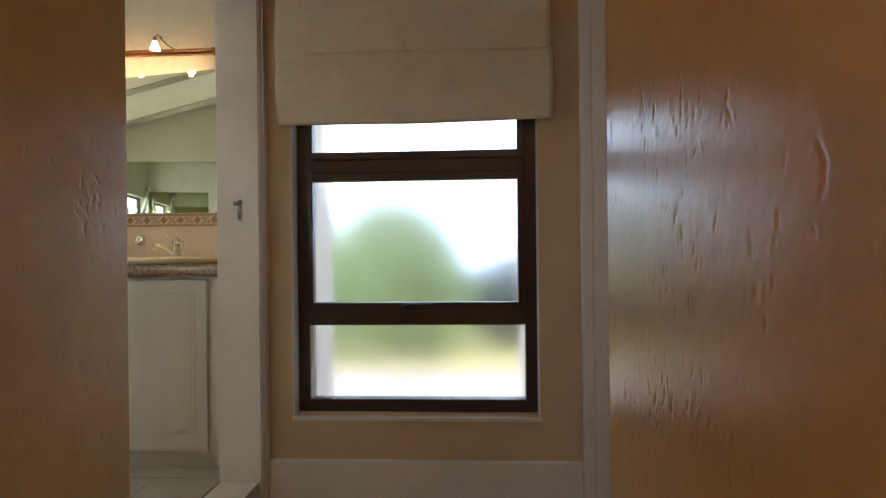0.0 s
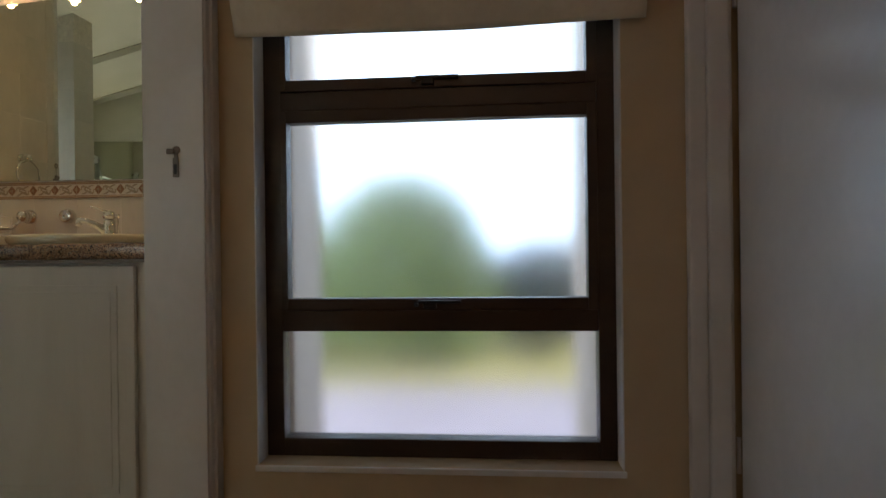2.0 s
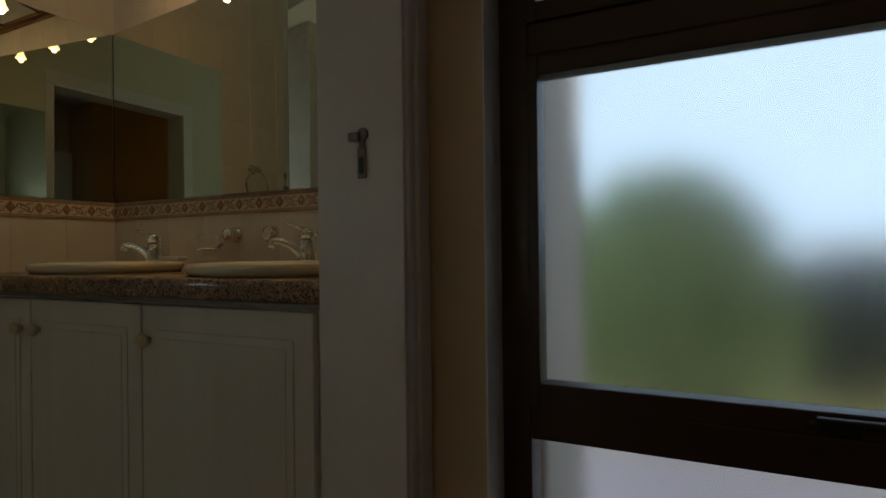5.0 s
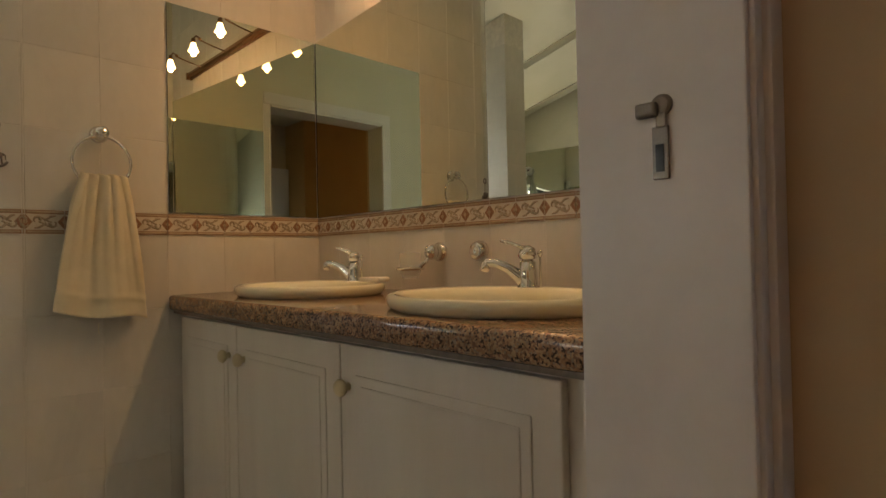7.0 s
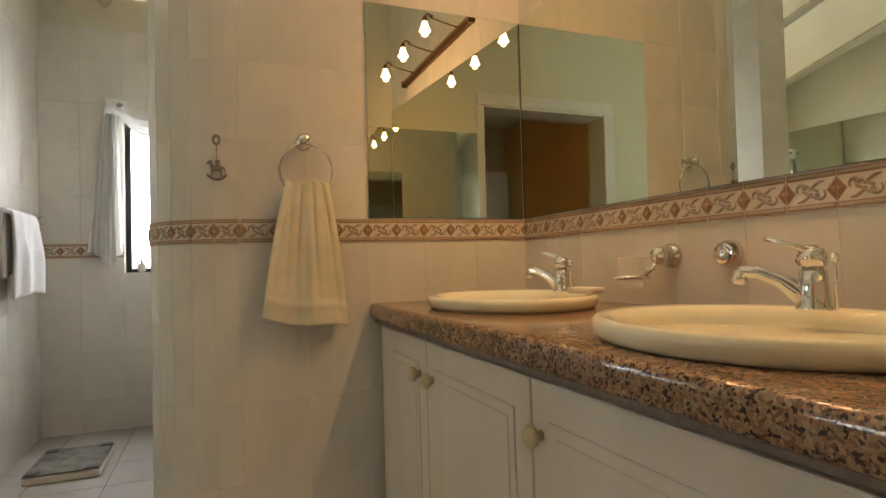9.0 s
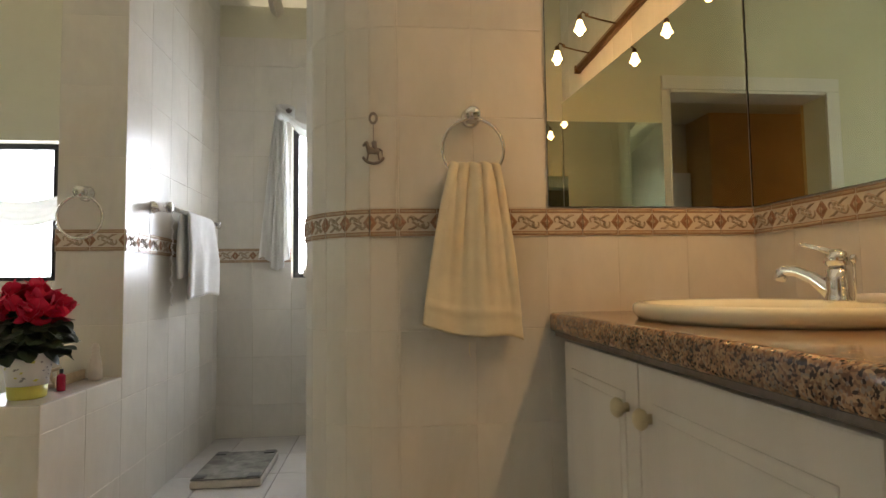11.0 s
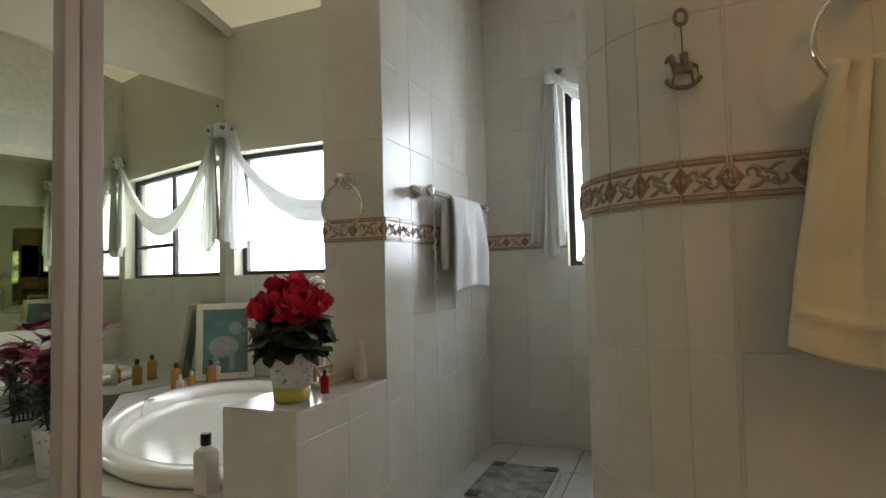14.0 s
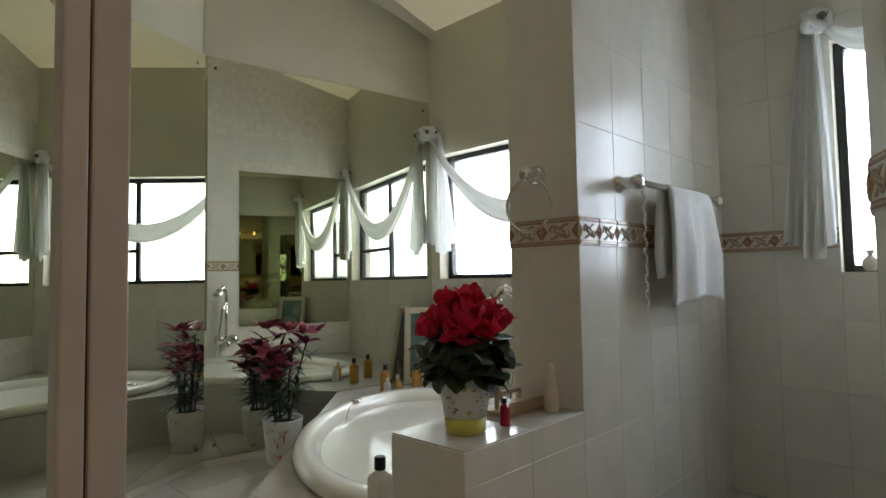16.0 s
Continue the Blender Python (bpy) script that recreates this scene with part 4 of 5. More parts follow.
ell = [(TC.x + math.cos(math.radians(45)) * TA * 0.9 * math.cos(a) - math.sin(math.radians(45)) * TB * 0.9 * math.sin(a),
        TC.y + math.sin(math.radians(45)) * TA * 0.9 * math.cos(a) + math.cos(math.radians(45)) * TB * 0.9 * math.sin(a)) for a in [2 * math.pi * i / 48 for i in range(48)]]


def ray_out(a):
    """The surround's edge in a direction from the tub's centre."""
    d = Vector((math.cos(a), math.sin(a)))
    best = 9.0
    for p, q in zip(SUR, SUR[1:] + SUR[:1]):
        p, q = Vector(p), Vector(q)
        e = q - p
        den = d.x * e.y - d.y * e.x
        if abs(den) < 1e-9:
            continue
        w = p - TC
        t = (w.x * e.y - w.y * e.x) / den
        s2 = (w.x * d.y - w.y * d.x) / den
        if t > 0 and -1e-6 <= s2 <= 1 + 1e-6:
            best = min(best, t)
    return TC + best * d


angs = sorted([2 * math.pi * i / 48 for i in range(48)] + [math.atan2(p[1] - TC.y, p[0] - TC.x) % (2 * math.pi) for p in SUR])
inner, outer, foot = [], [], []
for a in angs:
    o = ray_out(a)
    b = a - math.radians(45)
    rr = 0.9 / math.sqrt((math.cos(b) / TA) ** 2 + (math.sin(b) / TB) ** 2)
    i = TC + rr * Vector((math.cos(a), math.sin(a)))
    inner.append(bm.verts.new((i.x, i.y, TS)))
    outer.append(bm.verts.new((o.x, o.y, TS)))
    foot.append(bm.verts.new((o.x, o.y, PLAT - 0.01)))
n = len(angs)
for k in range(n):
    j = (k + 1) % n
    bm.faces.new((inner[k], inner[j], outer[j], outer[k]))
    bm.faces.new((outer[k], outer[j], foot[j], foot[k]))
sur = structure(obj("bath_surround", bm, M_FTILE), "pale tiled surround of the corner bath")
tub = empty("bathtub", TC.x, TC.y, TS, 45)
bm = bmesh.new()
lathe(bm, [(0.90, 0.001), (0.985, 0.002), (1.0, 0.015), (0.995, 0.032), (0.97, 0.042), (0.90, 0.042), (0.85, 0.034), (0.815, 0.01), (0.78, -0.06), (0.72, -0.2), (0.66, -0.3), (0.5, -0.36), (0.2, -0.37), (0.03, -0.372)], 64, 0, Matrix(), TA, TB)
obj("shell", bm, M_TUB, parent=tub, smooth=True)
M_JET = mat("cream_jet", (0.62, 0.50, 0.26), 0.3)
for a in (-2.4, -0.75, 0.75, 2.4):
    bm = bmesh.new()
    p = Vector((0.745 * TA * math.cos(a), 0.745 * TB * math.sin(a), -0.13))
    d = Vector((-math.cos(a), -math.sin(a), 0.25))
    lathe(bm, [(0.028, 0.0), (0.028, 0.008), (0.02, 0.012), (0.016, 0.006), (0.004, 0.006)], 16, 0, Matrix.Translation(p) @ d.to_track_quat("Z", "Y").to_matrix().to_4x4())
    obj("jet", bm, M_JET, parent=tub, smooth=True)
bm = bmesh.new()
a = math.radians(232)
p = Vector((0.88 * TA * math.cos(a), 0.88 * TB * math.sin(a), 0.043))
lathe(bm, [(0.022, 0), (0.02, 0.006), (0.004, 0.008)], 14, 0, Matrix.Translation(p))
q = Vector((0.80 * TA * math.cos(a + 0.3), 0.80 * TB * math.sin(a + 0.3), -0.03))
tube(bm, [p + Vector((0, 0, 0.008)), p.lerp(q, 0.35) + Vector((0, 0, 0.035)), p.lerp(q, 0.7) + Vector((0, 0, 0.03)), q], 0.0025, 6)
lathe(bm, [(0.012, 0.01), (0.02, 0), (0.018, -0.02), (0.006, -0.025)], 12, 0, Matrix.Translation(q))
obj("plug_chain", bm, M_CHROME, parent=tub, smooth=True)
tagged(tub, "white oval whirlpool bathtub set in a tiled surround", "bathtub")


def shower_set():
    t = empty("hand_shower", -3.47, YQ, 0.66)
    bm = bmesh.new()
    for x in (-0.045, 0.045):
        lathe(bm, [(0.03, 0), (0.03, 0.01), (0.022, 0.014), (0.022, 0.045), (0.03, 0.05), (0.026, 0.075), (0.008, 0.08)], 16, 0, pose(x, 0, 0, 90))
    tube(bm, [(-0.08, -0.03, 0), (0.08, -0.03, 0)], 0.016, 12)
    tube(bm, [(0, -0.03, 0), (0.0, -0.08, 0.0), (0, -0.13, -0.03)], 0.012, 10)
    tube(bm, [(0, -0.035, 0), (0, -0.035, 0.30)], 0.009, 10)
    obj("mixer", bm, M_CHROME, parent=t, smooth=True)
    bm = bmesh.new()
    tube(bm, [(0, -0.045, 0.26), (0.01, -0.06, 0.33), (0.03, -0.09, 0.36), (0.06, -0.11, 0.33)], [0.010, 0.011, 0.013, 0.02], 12)
    lathe(bm, [(0.012, 0.02), (0.032, 0.0), (0.03, -0.008)], 16, 0, pose(0.066, -0.115, 0.315, 20, 20))
    tube(bm, [(0.03, -0.03, -0.02), (0.06, -0.05, -0.1), (0.05, -0.06, 0.05), (0.03, -0.05, 0.2), (0.0, -0.045, 0.26)], 0.007, 8)
    obj("handset", bm, M_CHROME, parent=t, smooth=True)
    tagged(t, "chrome bath mixer with hand shower on the wall", "hand shower")


shower_set()

# ---- screen post ----
post = empty("screen_post", -2.243, 1.515, 0.0, 14)
bm = bmesh.new()
add_box(bm, (-0.024, -0.007, 0.001), (0.0045, 0.007, 2.82), 0.002)
add_box(bm, (0.006, -0.007, 0.001), (0.025, 0.006, 2.82), 0.002)
obj("profile", bm, M_POST, parent=post)
box("core", (-0.01, -0.004, 0.001), (0.015, 0.004, 2.81), M_BLACKF, 0, post)
tagged(post, "white two-part upright post of a screen", "post")

# ---- plants ----
def leaf_mesh(bm, m, length, width, mi, curl=0.3, seg=4):
    rows = []
    for i in range(seg + 1):
        u = i / seg
        w = width * math.sin(math.pi * min(0.97, 0.12 + 0.85 * u)) ** 0.8
        z = curl * length * u * u
        rows.append([bm.verts.new(m @ Vector((length * u, s * w, z + 0.15 * abs(s) * w))) for s in (-1, 0, 1)])
    for a, b in zip(rows, rows[1:]):
        for k in range(2):
            bm.faces.new((a[k], a[k + 1], b[k + 1], b[k])).material_index = mi


def cyclamen():
    rng = random.Random(4)
    t = empty("cyclamen_plant", -3.03, 1.165, 0.726)
    bm = bmesh.new()
    lathe(bm, [(0.040, 0.0), (0.043, 0.004), (0.0455, 0.034)], 32, 1)
    lathe(bm, [(0.0455, 0.0345), (0.058, 0.115), (0.0575, 0.122), (0.052, 0.12), (0.050, 0.108)], 32, 0)
    for k in range(46):
        a, z = rng.uniform(0, 6.28), rng.uniform(0.045, 0.108)
        r = 0.0455 + (z - 0.0345) * 0.155 + 0.0006
        s, e = rng.uniform(0.003, 0.0075), rng.uniform(-0.6, 0.6)
        c = []
        for dx, dz in ((-s, 0), (0, -0.5 * s), (s, 0.2 * s), (0, 0.6 * s)):
            aa = a + (dx * math.cos(e) - dz * math.sin(e)) / r
            c.append(bm.verts.new((r * math.cos(aa), r * math.sin(aa), z + dx * math.sin(e) + dz * math.cos(e))))
        bm.faces.new(c).material_index = rng.choice((2, 2, 1))
    obj("pot", bm, M_POTW, M_POTY, M_PRINT, parent=t, smooth=True)
    bm = bmesh.new()
    for k in range(230):
        a = rng.uniform(0, 6.28)
        r = rng.uniform(0.01, 0.078)
        z = 0.122 + rng.uniform(-0.012, 0.14) * (1 - r / 0.16)
        tilt = rng.uniform(-50, 25) - 300 * max(0, r - 0.055)
        m = pose(r * math.cos(a), r * math.sin(a), z, 0, 0, math.degrees(a) + rng.uniform(-40, 40)) @ pose(0, 0, 0, rng.uniform(-30, 30), -tilt, 0)
        leaf_mesh(bm, m, rng.uniform(0.035, 0.05), rng.uniform(0.021, 0.029), 0, -0.2)
    for k in range(24):
        a, r = rng.uniform(0, 6.28), rng.uniform(0.01, 0.06)
        tube(bm, [(0.02 * math.cos(a), 0.02 * math.sin(a), 0.1), (r * math.cos(a), r * math.sin(a), 0.24)], 0.0018, 5)
    obj("foliage", bm, M_GREEN, parent=t)
    bm = bmesh.new()
    for k in range(58):
        a, r = rng.uniform(0, 6.28), 0.088 * math.sqrt(rng.uniform(0, 1))
        z = 0.212 + 0.06 * (1 - (r / 0.09) ** 2) + rng.uniform(-0.03, 0.012)
        for j in range(5):
            m = pose(r * math.cos(a), r * math.sin(a), z, 0, 0, 72 * j + rng.uniform(-15, 15)) @ pose(0, 0, 0, rng.uniform(-35, 35), -rng.uniform(10, 80), 0)
            leaf_mesh(bm, m, rng.uniform(0.027, 0.042), rng.uniform(0.014, 0.023), 0, rng.uniform(-0.4, 0.6))
    obj("flower", bm, M_RED, parent=t, smooth=True)
    tagged(t, "red cyclamen in a white and yellow printed pot", "potted plant")


cyclamen()


def lily():
    rng = random.Random(9)
    t = empty("lily_plant", -3.43, -0.29, PLAT + 0.001)
    t.scale = (1.08, 1.08, 1.32)
    bm = bmesh.new()
    lathe(bm, [(0.058, 0.0), (0.062, 0.003), (0.080, 0.14), (0.079, 0.145), (0.073, 0.143), (0.07, 0.128)], 32, 0)
    for k in range(26):
        a, z = rng.choice((0.9, 2.6, 4.6)) + rng.gauss(0, 0.32), rng.uniform(0.02, 0.12)
        r = 0.062 + z * 0.129 + 0.0006
        s, e = rng.uniform(0.01, 0.026), rng.uniform(0, 3.1)
        c = []
        for dx, dz in ((-s, 0), (0, -0.25 * s), (s, 0), (0, 0.25 * s)):
            aa = a + (dx * math.cos(e) - dz * math.sin(e)) / r
            c.append(bm.verts.new((r * math.cos(aa), r * math.sin(aa), min(0.138, max(0.004, z + dx * math.sin(e) + dz * math.cos(e))))))
        bm.faces.new(c).material_index = 1
    obj("pot", bm, M_POTW, M_ORANGE, parent=t, smooth=True)
    bm = bmesh.new()
    lathe(bm, [(0.07, 0.126), (0.04, 0.134), (0.01, 0.136)], 20)
    obj("soil", bm, M_SOIL, parent=t)
    lb, fb = bmesh.new(), bmesh.new()
    for k in range(6):
        a = k * 1.05 + rng.uniform(-0.3, 0.3)
        h, r = rng.uniform(0.28, 0.42), rng.uniform(0.03, 0.12)
        p0, p1 = Vector((0.03 * math.cos(a), 0.03 * math.sin(a), 0.13)), Vector((r * math.cos(a), r * math.sin(a), h))
        tube(lb, [p0, p0.lerp(p1, 0.5) + Vector((0.01, 0, 0)), p1], 0.0035, 6)
        for j in range(42):
            u = rng.uniform(0.12, 0.98)
            p = p0.lerp(p1, u)
            leaf_mesh(lb, Matrix.Translation(p) @ pose(0, 0, 0, 0, 0, rng.uniform(0, 360)) @ pose(0, 0, 0, 0, -rng.uniform(-5, 45), 0), rng.uniform(0.06, 0.11), 0.0075, 0, -0.25)
        for j in range(3):
            c = p1 + Vector((rng.uniform(-0.035, 0.035), rng.uniform(-0.035, 0.035), rng.uniform(-0.03, 0.03)))
            for q in range(6):
                leaf_mesh(fb, Matrix.Translation(c) @ pose(0, 0, 0, rng.uniform(-20, 20), rng.uniform(-20, 20), 60 * q) @ pose(0, 0, 0, 0, -35, 0), rng.uniform(0.055, 0.08), 0.016, 0, -0.4)
    obj("foliage", lb, M_GREEN, parent=t)
    obj("flower", fb, M_PINK, parent=t, smooth=True)
    tagged(t, "pink lily plant in a floral printed white pot", "potted plant")


lily()

# ---- bottles and small things round the bath ----
def bottle(x, y, z, r, h, liquid, cap, label, square=False):
    t = empty("bottle", x, y, z)
    bm = bmesh.new()
    lathe(bm, [(r * 0.95, 0), (r, 0.004), (r, h * 0.66), (r * 0.85, h * 0.72), (r * 0.35, h * 0.78), (r * 0.35, h * 0.84)], 4 if square else 20, 0, pose(0, 0, 0, 0, 0, 45))
    obj("body", bm, liquid, parent=t, smooth=not square)
    bm = bmesh.new()
    lathe(bm, [(r * 0.42, h * 0.80), (r * 0.45, h * 0.81), (r * 0.45, h * 0.99), (r * 0.4, h)], 16)
    obj("cap", bm, cap, parent=t, smooth=False)
    tagged(t, label, "bottle", "toiletry bottles round the bath")


Z = TS + 0.001
bottle(-3.94, -0.20, Z, 0.024, 0.13, M_AMBER, M_CAP, "small amber toiletry bottle with a black cap")
bottle(-4.06, -0.10, Z, 0.024, 0.13, M_AMBER, M_CAP, "amber bath oil bottle with a black cap")
bottle(-3.90, -0.06, Z, 0.018, 0.10, M_AMBER, M_CERAM, "small bottle with a pale cap")
bottle(-3.87, -0.10, Z, 0.017, 0.085, M_CERAM, M_CERAM, "small pale toiletry bottle")
bottle(-4.20, -0.19, Z, 0.02, 0.10, M_CERAM, M_CERAM, "small white toiletry tube bottle")
bottle(-2.965, 0.955, Z, 0.029, 0.145, M_CERAM, M_CAP, "tall pale bottle with a black cap on the surround", True)

pf = empty("framed_picture", -4.21, -0.15, TS + 0.004, 128)
lean = pose(0, 0.0, 0, -9, 0, 0)
bm = bmesh.new()
W, H, B = 0.29, 0.40, 0.033
for lo, hi in (((-W / 2, -0.012, 0), (-W / 2 + B, 0.012, H)), ((W / 2 - B, -0.012, 0), (W / 2, 0.012, H)), ((-W / 2 + B, -0.012, 0), (W / 2 - B, 0.012, B)), ((-W / 2 + B, -0.012, H - B), (W / 2 - B, 0.012, H))):
    add_box(bm, lo, hi, 0.004)
obj("frame", bm, M_PFRAME, parent=pf, m=lean)
bm = bmesh.new()
add_box(bm, (-W / 2 + B, -0.004, B), (W / 2 - B, 0.006, H - B))
obj("picture", bm, M_PICT, parent=pf, m=lean)
bm = bmesh.new()
lathe(bm, [(0.075, 0), (0.07, 0.001)], 24, 0, pose(-0.01, -0.0045, 0.17, 90), 1.0, 0.75)
lathe(bm, [(0.035, 0), (0.033, 0.001)], 20, 0, pose(0.05, -0.006, 0.265, 90))
add_box(bm, (-0.06, -0.0055, 0.05), (-0.035, -0.0042, 0.15))
add_box(bm, (0.02, -0.0055, 0.05), (0.045, -0.0042, 0.15))
obj("shape", bm, M_PICT2, parent=pf, m=lean)
tagged(pf, "teal picture in a pale wooden frame leaning on the wall", "picture")

# small wooden stand, figurine and ruby bottle on the ledge
st = empty("wooden_stand", -3.24, 1.12, 0.7265)
bm = bmesh.new()
add_box(bm, (-0.09, -0.04, 0.0), (0.075, 0.04, 0.012), 0.002)
add_box(bm, (-0.09, 0.03, 0.012), (0.075, 0.04, 0.03), 0.002)
add_box(bm, (-0.09, -0.04, 0.03), (0.075, -0.03, 0.04), 0.002)
for x in (-0.085, 0.07):
    add_box(bm, (x - 0.005, -0.04, 0.012), (x + 0.005, -0.03, 0.04), 0.001)
tube(bm, [(0.05, 0.0, 0.012), (0.06, 0.01, 0.05), (0.04, 0.0, 0.09), (0.055, 0.0, 0.13)], 0.006, 8)
tube(bm, [(0.03, 0.01, 0.012), (0.045, 0.0, 0.06), (0.065, 0.0, 0.1)], 0.005, 8)
obj("rack", bm, M_STAND, parent=st)
tagged(st, "small pale wooden stand with curled uprights on the ledge", "stand")
vz = empty("slim_vase", -3.295, 1.205, 0.7265)
bm = bmesh.new()
lathe(bm, [(0.016, 0), (0.02, 0.01), (0.018, 0.05), (0.010, 0.085), (0.011, 0.10), (0.007, 0.112), (0.002, 0.114)], 16)
obj("vase", bm, M_CERAM, parent=vz, smooth=True)
tagged(vz, "slim pale ceramic vase on the tiled ledge", "vase")
bottle(-3.12, 1.20, 0.7265, 0.011, 0.06, M_RUBY, M_CAP, "tiny ruby glass bottle on the ledge")

# ---- wall, floor and border tiles: pieces last ----
CACHE = {}


def tile_mesh(w, h, material, t=0.003):
    g = 0.0018 if material is M_FTILE else 0.0007
    key = (round(w, 3), round(h, 3), material.name)
    if key not in CACHE:
        bm = bmesh.new()
        add_box(bm, (g, 0.0, g), (w - g, t, h - g))
        es = [e for e in bm.edges if all(v.co.y > t * 0.5 for v in e.verts)]
        bmesh.ops.bevel(bm, geom=es, offset=0.0007, segments=1, affect="EDGES")
        me = bpy.data.meshes.new("tile")
        bmesh.ops.recalc_face_normals(bm, faces=bm.faces)
        bm.to_mesh(me)
        bm.free()
        me.materials.append(material)
        CACHE[key] = me
    return CACHE[key]


def listello_mesh(w, h):
    key = (round(w, 3), round(h, 3), "border")
    if key in CACHE:
        return CACHE[key]
    bm = bmesh.new()
    g, t = 0.0008, 0.009
    add_box(bm, (g, 0.0, g), (w - g, t, h - g), 0.0)
    for z in (0.0025, h - 0.0135):
        add_box(bm, (0.0015, t - 0.002, z), (w - 0.0015, t + 0.0006, z + 0.011), 0, 1)
        add_box(bm, (0.004, t - 0.002, z + 0.003), (w - 0.004, t + 0.0018, z + 0.0085), 0.0009, 4, 1)
    d, mid = h * 0.30, h / 2

    def half_diamond(x, sgn, k, lift, mi):
        a = [bm.verts.new((p, t + lift, q)) for p, q in ((x, mid - d * k), (x + sgn * d * 0.8 * k, mid), (x, mid + d * k))]
        b = bm.verts.new((x + sgn * d * 0.2 * k, t + lift + 0.0018, mid))
        for i, j in ((0, 1), (1, 2), (2, 0)):
            bm.faces.new((a[i], a[j], b)).material_index = mi

    def scroll(pts, radii):
        tube(bm, [(x, t - 0.0010, z) for x, z in pts], [r + 0.0010 for r in radii], 6, 1)
        tube(bm, [(x, t + 0.0006, z) for x, z in pts], radii, 6, 3)
    for x, sgn in ((g, 1), (w - g, -1)):
        half_diamond(x, sgn, 1.0, 0.0004, 1)
        half_diamond(x, sgn, 0.8, 0.0014, 2)
        half_diamond(x, sgn, 0.35, 0.0030, 4)
    for sgn in (1, -1):
        # a curled teardrop, its stem to the far corner, and a leaf beside the diamond
        pts = []
        for i in range(9):
            th = math.radians(200 - 250 * i / 8)
            rr = h * (0.085 + 0.045 * i / 8)
            pts.append((w * 0.5 + sgn * (w * 0.19 + rr * math.cos(th)), mid + sgn * (h * 0.09 + rr * math.sin(th))))
        scroll(pts, [0.0044 - 0.0034 * i / 8 for i in range(9)])
        scroll([(w * 0.5 + sgn * w * x, mid + sgn * h * z) for x, z in ((0.16, 0.02), (0.06, -0.05), (-0.06, -0.15), (-0.20, -0.235))], [0.0020, 0.0018, 0.0022, 0.0008])
        scroll([(w * 0.5 + sgn * w * x, mid + sgn * h * z) for x, z in ((0.02, 0.03), (-0.05, 0.13), (-0.15, 0.22), (-0.27, 0.25))], [0.0010, 0.0024, 0.0026, 0.0008])
    me = bpy.data.meshes.new("border_tile")
    bmesh.ops.recalc_face_normals(bm, faces=bm.faces)
    bm.to_mesh(me)
    bm.free()
    for x in (M_BASE, M_RAIL, M_DIAM, M_LEAF, M_TAN):
        me.materials.append(x)
    CACHE[key] = me
    return me


ROWS_BELOW = [LIST0 - TH * k for k in range(6)]
ROWS_ABOVE = [LIST1 + TH * k for k in range(9)]


def bands(z0, z1):
    edges = sorted(ROWS_BELOW)
    out = [(a, b) for a, b in zip(edges, edges[1:])] + [(a, b) for a, b in zip(ROWS_ABOVE, ROWS_ABOVE[1:])]
    return [(max(a, z0), min(b, z1)) for a, b in out if min(b, z1) - max(a, z0) > 0.01]


def piece(name, me, parent, m):
    ob = new(name, me)
    ob.parent = parent
    ob.matrix_world = m
    return ob


def tile_face(parent, start, ang, length, joints, z0, z1, border=True, skip=None):
    """Tiles on an upright face. start: its corner; ang: the way along it; the outward side lies to the left of that way."""
    cuts = sorted({0.0, length, *(j for j in joints if 0.004 < j < length - 0.004)})
    base = pose(start[0], start[1], 0, 0, 0, ang) @ pose(0, -0.0, 0)
    for a, b in zip(cuts, cuts[1:]):
        for c, d in bands(z0, z1):
            if skip and skip((a + b) / 2, (c + d) / 2):
                continue
            piece("tile", tile_mesh(b - a, d - c, M_TILE), parent, base @ pose(a, -0.003, c))
        if border and not (skip and skip((a + b) / 2, 1.16)):
            n = max(1, round((b - a) / (TW / 2)))
            for k in range(n):
                w = (b - a) / n
                piece("border_tile", listello_mesh(w, LIST1 - LIST0), parent, base @ pose(a + k * w, -0.006, LIST0))


# outward is local +y: walk each face so that +y points into the room
tile_face(wall_r, (XR, YV), -90, YV - 2.13, [YV - (2.136 + TW * k) for k in range(6)], 0.0, 2.9, True, lambda u, z: z > 1.21 and z < 1.66 and u < YV - 2.53)
for k in range(6):
    a0, a1 = math.pi / 2 * k / 6, math.pi / 2 * (k + 1) / 6
    p0 = (XR - R * (1 - math.cos(a0)), 2.13 - R * math.sin(a0))
    p1 = (XR - R * (1 - math.cos(a1)), 2.13 - R * math.sin(a1))
    L = math.hypot(p1[0] - p0[0], p1[1] - p0[1])
    tile_face(wall_r, p0, math.degrees(math.atan2(p1[1] - p0[1], p1[0] - p0[0])), L, [], 0.0, 2.9)
tile_face(wall_r, (XR - R, YN), 180, XR - R - XW, [TW * k for k in range(8)], PLAT, 2.4)
tile_face(wall_v, (XE, YV), 180, XE - XR, [TW * k + 0.13 for k in range(9)], 0.0, 2.9, True, lambda u, z: 1.21 < z < 1.66)
tile_face(wall_p, (XW, YP), 0, XW * -1 - 3.35, [(-3.542 - XW) - TW * k for k in range(8)], PLAT, 2.5)
tile_face(wall_p, (-3.35, YP), -90, YP - YQ, [], PLAT, 2.5)
tile_face(wall_p, (-3.35, YQ), 180, -3.35 - XW, [0.21 + TW * k for k in range(8)], TS, 2.1, True, lambda u, z: u > 0.21 and 0.75 < z < 1.83)
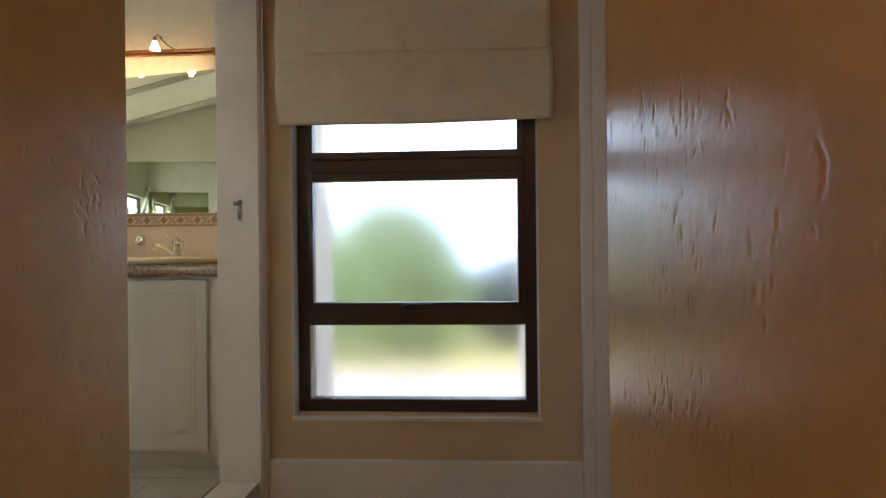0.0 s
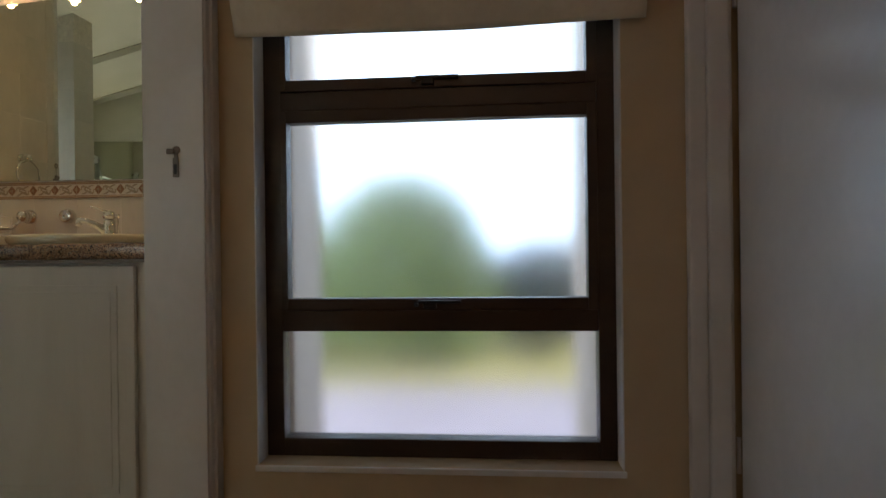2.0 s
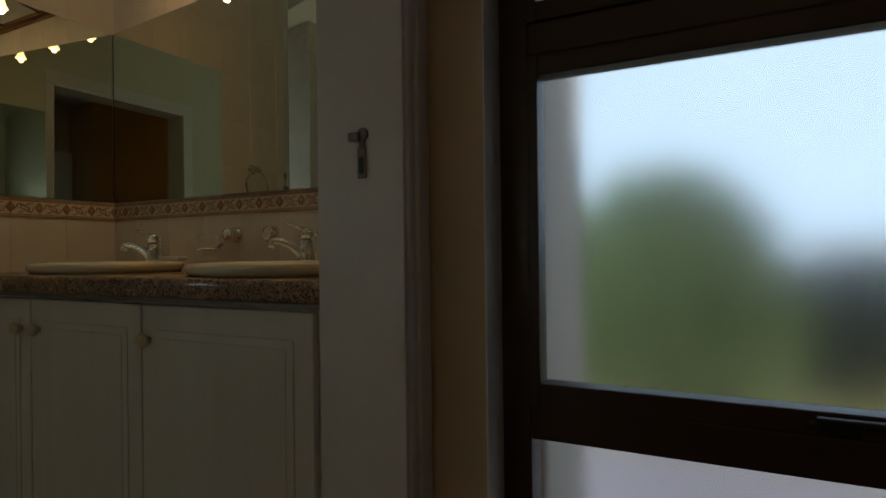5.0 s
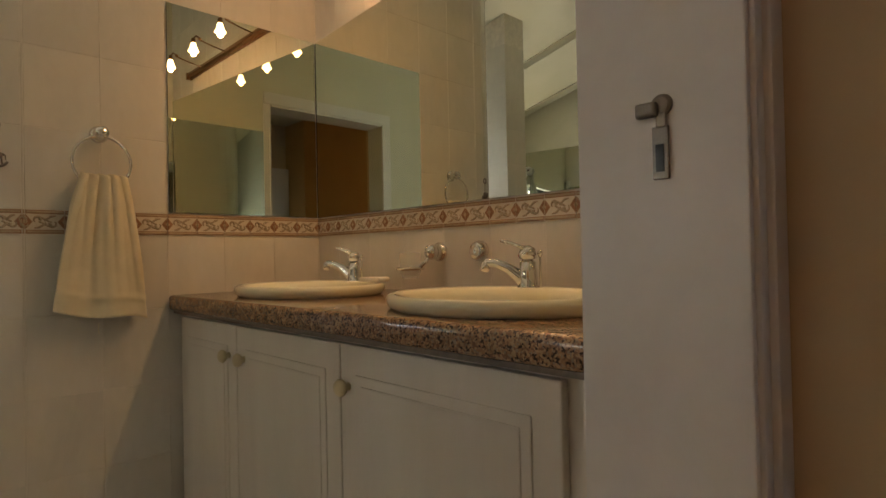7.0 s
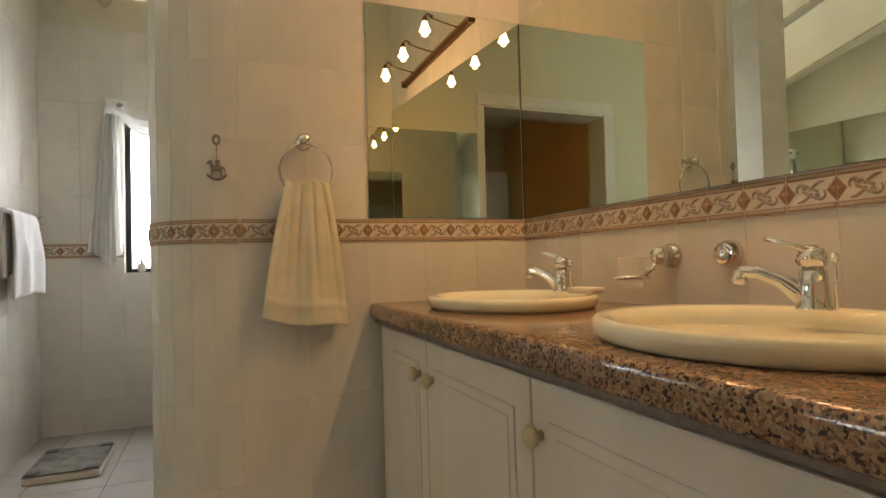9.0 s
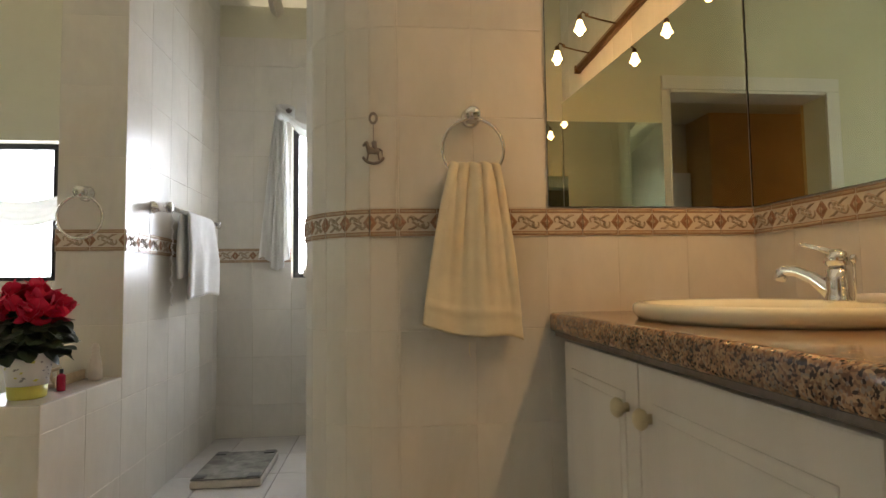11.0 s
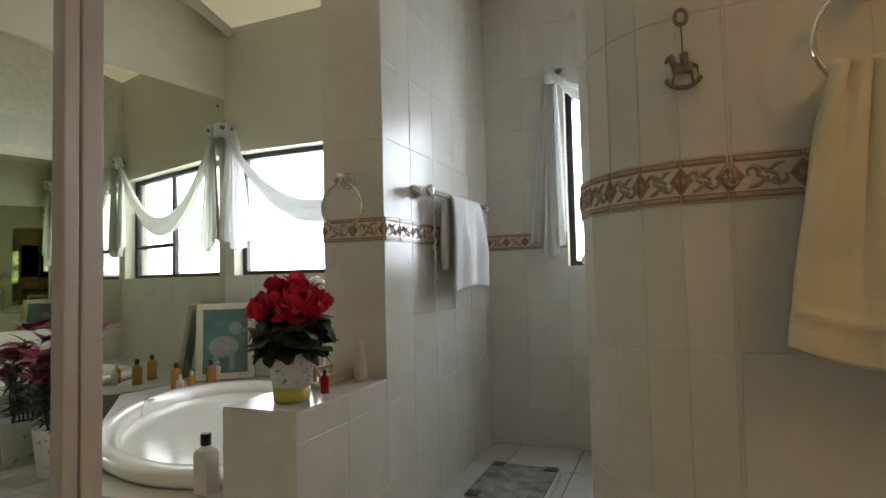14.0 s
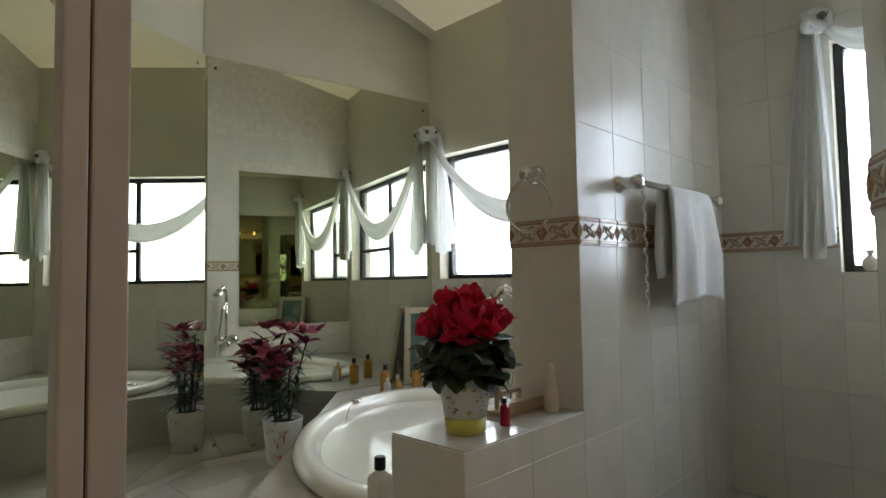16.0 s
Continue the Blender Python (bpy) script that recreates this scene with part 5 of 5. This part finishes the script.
tile_face(ledge, (-3.35, YP), 0, 0.43, [0.215], PLAT, 0.723, False)
tile_face(ledge, (-2.92, YP), -90, YP - YQ, [], 0.0, 0.723, False)
for k in range(2):
    x0 = -3.35 + 0.215 * k
    piece("tile", tile_mesh(0.215, YP - YQ, M_FTILE), ledge, Matrix.Translation((x0, YP, 0.723)) @ pose(0, 0, 0, 90))
tile_face(wall_w, (XW + 0.003, YN), -90, YN - YP, [YN - W2[0], YN - 1.434], PLAT, 2.3, True, lambda u, z: YN - u > W2[0] and W2[2] - 0.05 < z < W2[3])
piece("tile", tile_mesh(YN - W2[0], W2[2] - LIST0 + TH, M_TILE), wall_w, pose(XW + 0.003, YN, 0, 0, 0, -90) @ pose(0, -0.003, LIST0 - TH))
piece("tile", tile_mesh(YN - W2[0], LIST1 + 3 * TH - W2[3], M_TILE), wall_w, pose(XW + 0.003, YN, 0, 0, 0, -90) @ pose(0, -0.003, W2[3]))
tile_face(wall_w, (XW + 0.003, YQ), -90, YQ + 0.3, [TW * k for k in range(8)], TS, 1.045, False)
# floor tiles
FT = 0.272
for ix in range(-1, 8):
    for iy in range(-9, 2):
        x0, y0 = -4.345 + FT * ix, 1.665 + FT * iy
        x1, y1 = x0 + FT, y0 + FT
        x0, x1 = max(x0, XW), min(x1, -2.45)
        y0, y1 = max(y0, -0.6), min(y1, YN)
        if x1 - x0 < 0.02 or y1 - y0 < 0.02:
            continue
        if (y1 > 0.95 and x1 > -3.0) or (y0 < YQ - 0.1 and x1 < -3.7 and y1 < 1.0):
            continue
        piece("tile", tile_mesh(x1 - x0, y1 - y0, M_FTILE), platform, Matrix.Translation((x0, y1, PLAT - 0.003)) @ pose(0, 0, 0, 90))
fl = bpy.data.objects["floor"]
for ix in range(0, 6):
    for iy in range(0, 10):
        x0, y0 = XE - 0.3 * (ix + 1), YV - 0.33 - 0.3 * (iy + 1)
        if y0 > 0.2:
            piece("tile", tile_mesh(0.3, 0.3, M_FTILE), fl, Matrix.Translation((x0, y0 + 0.3, 0.0)) @ pose(0, 0, 0, 90))
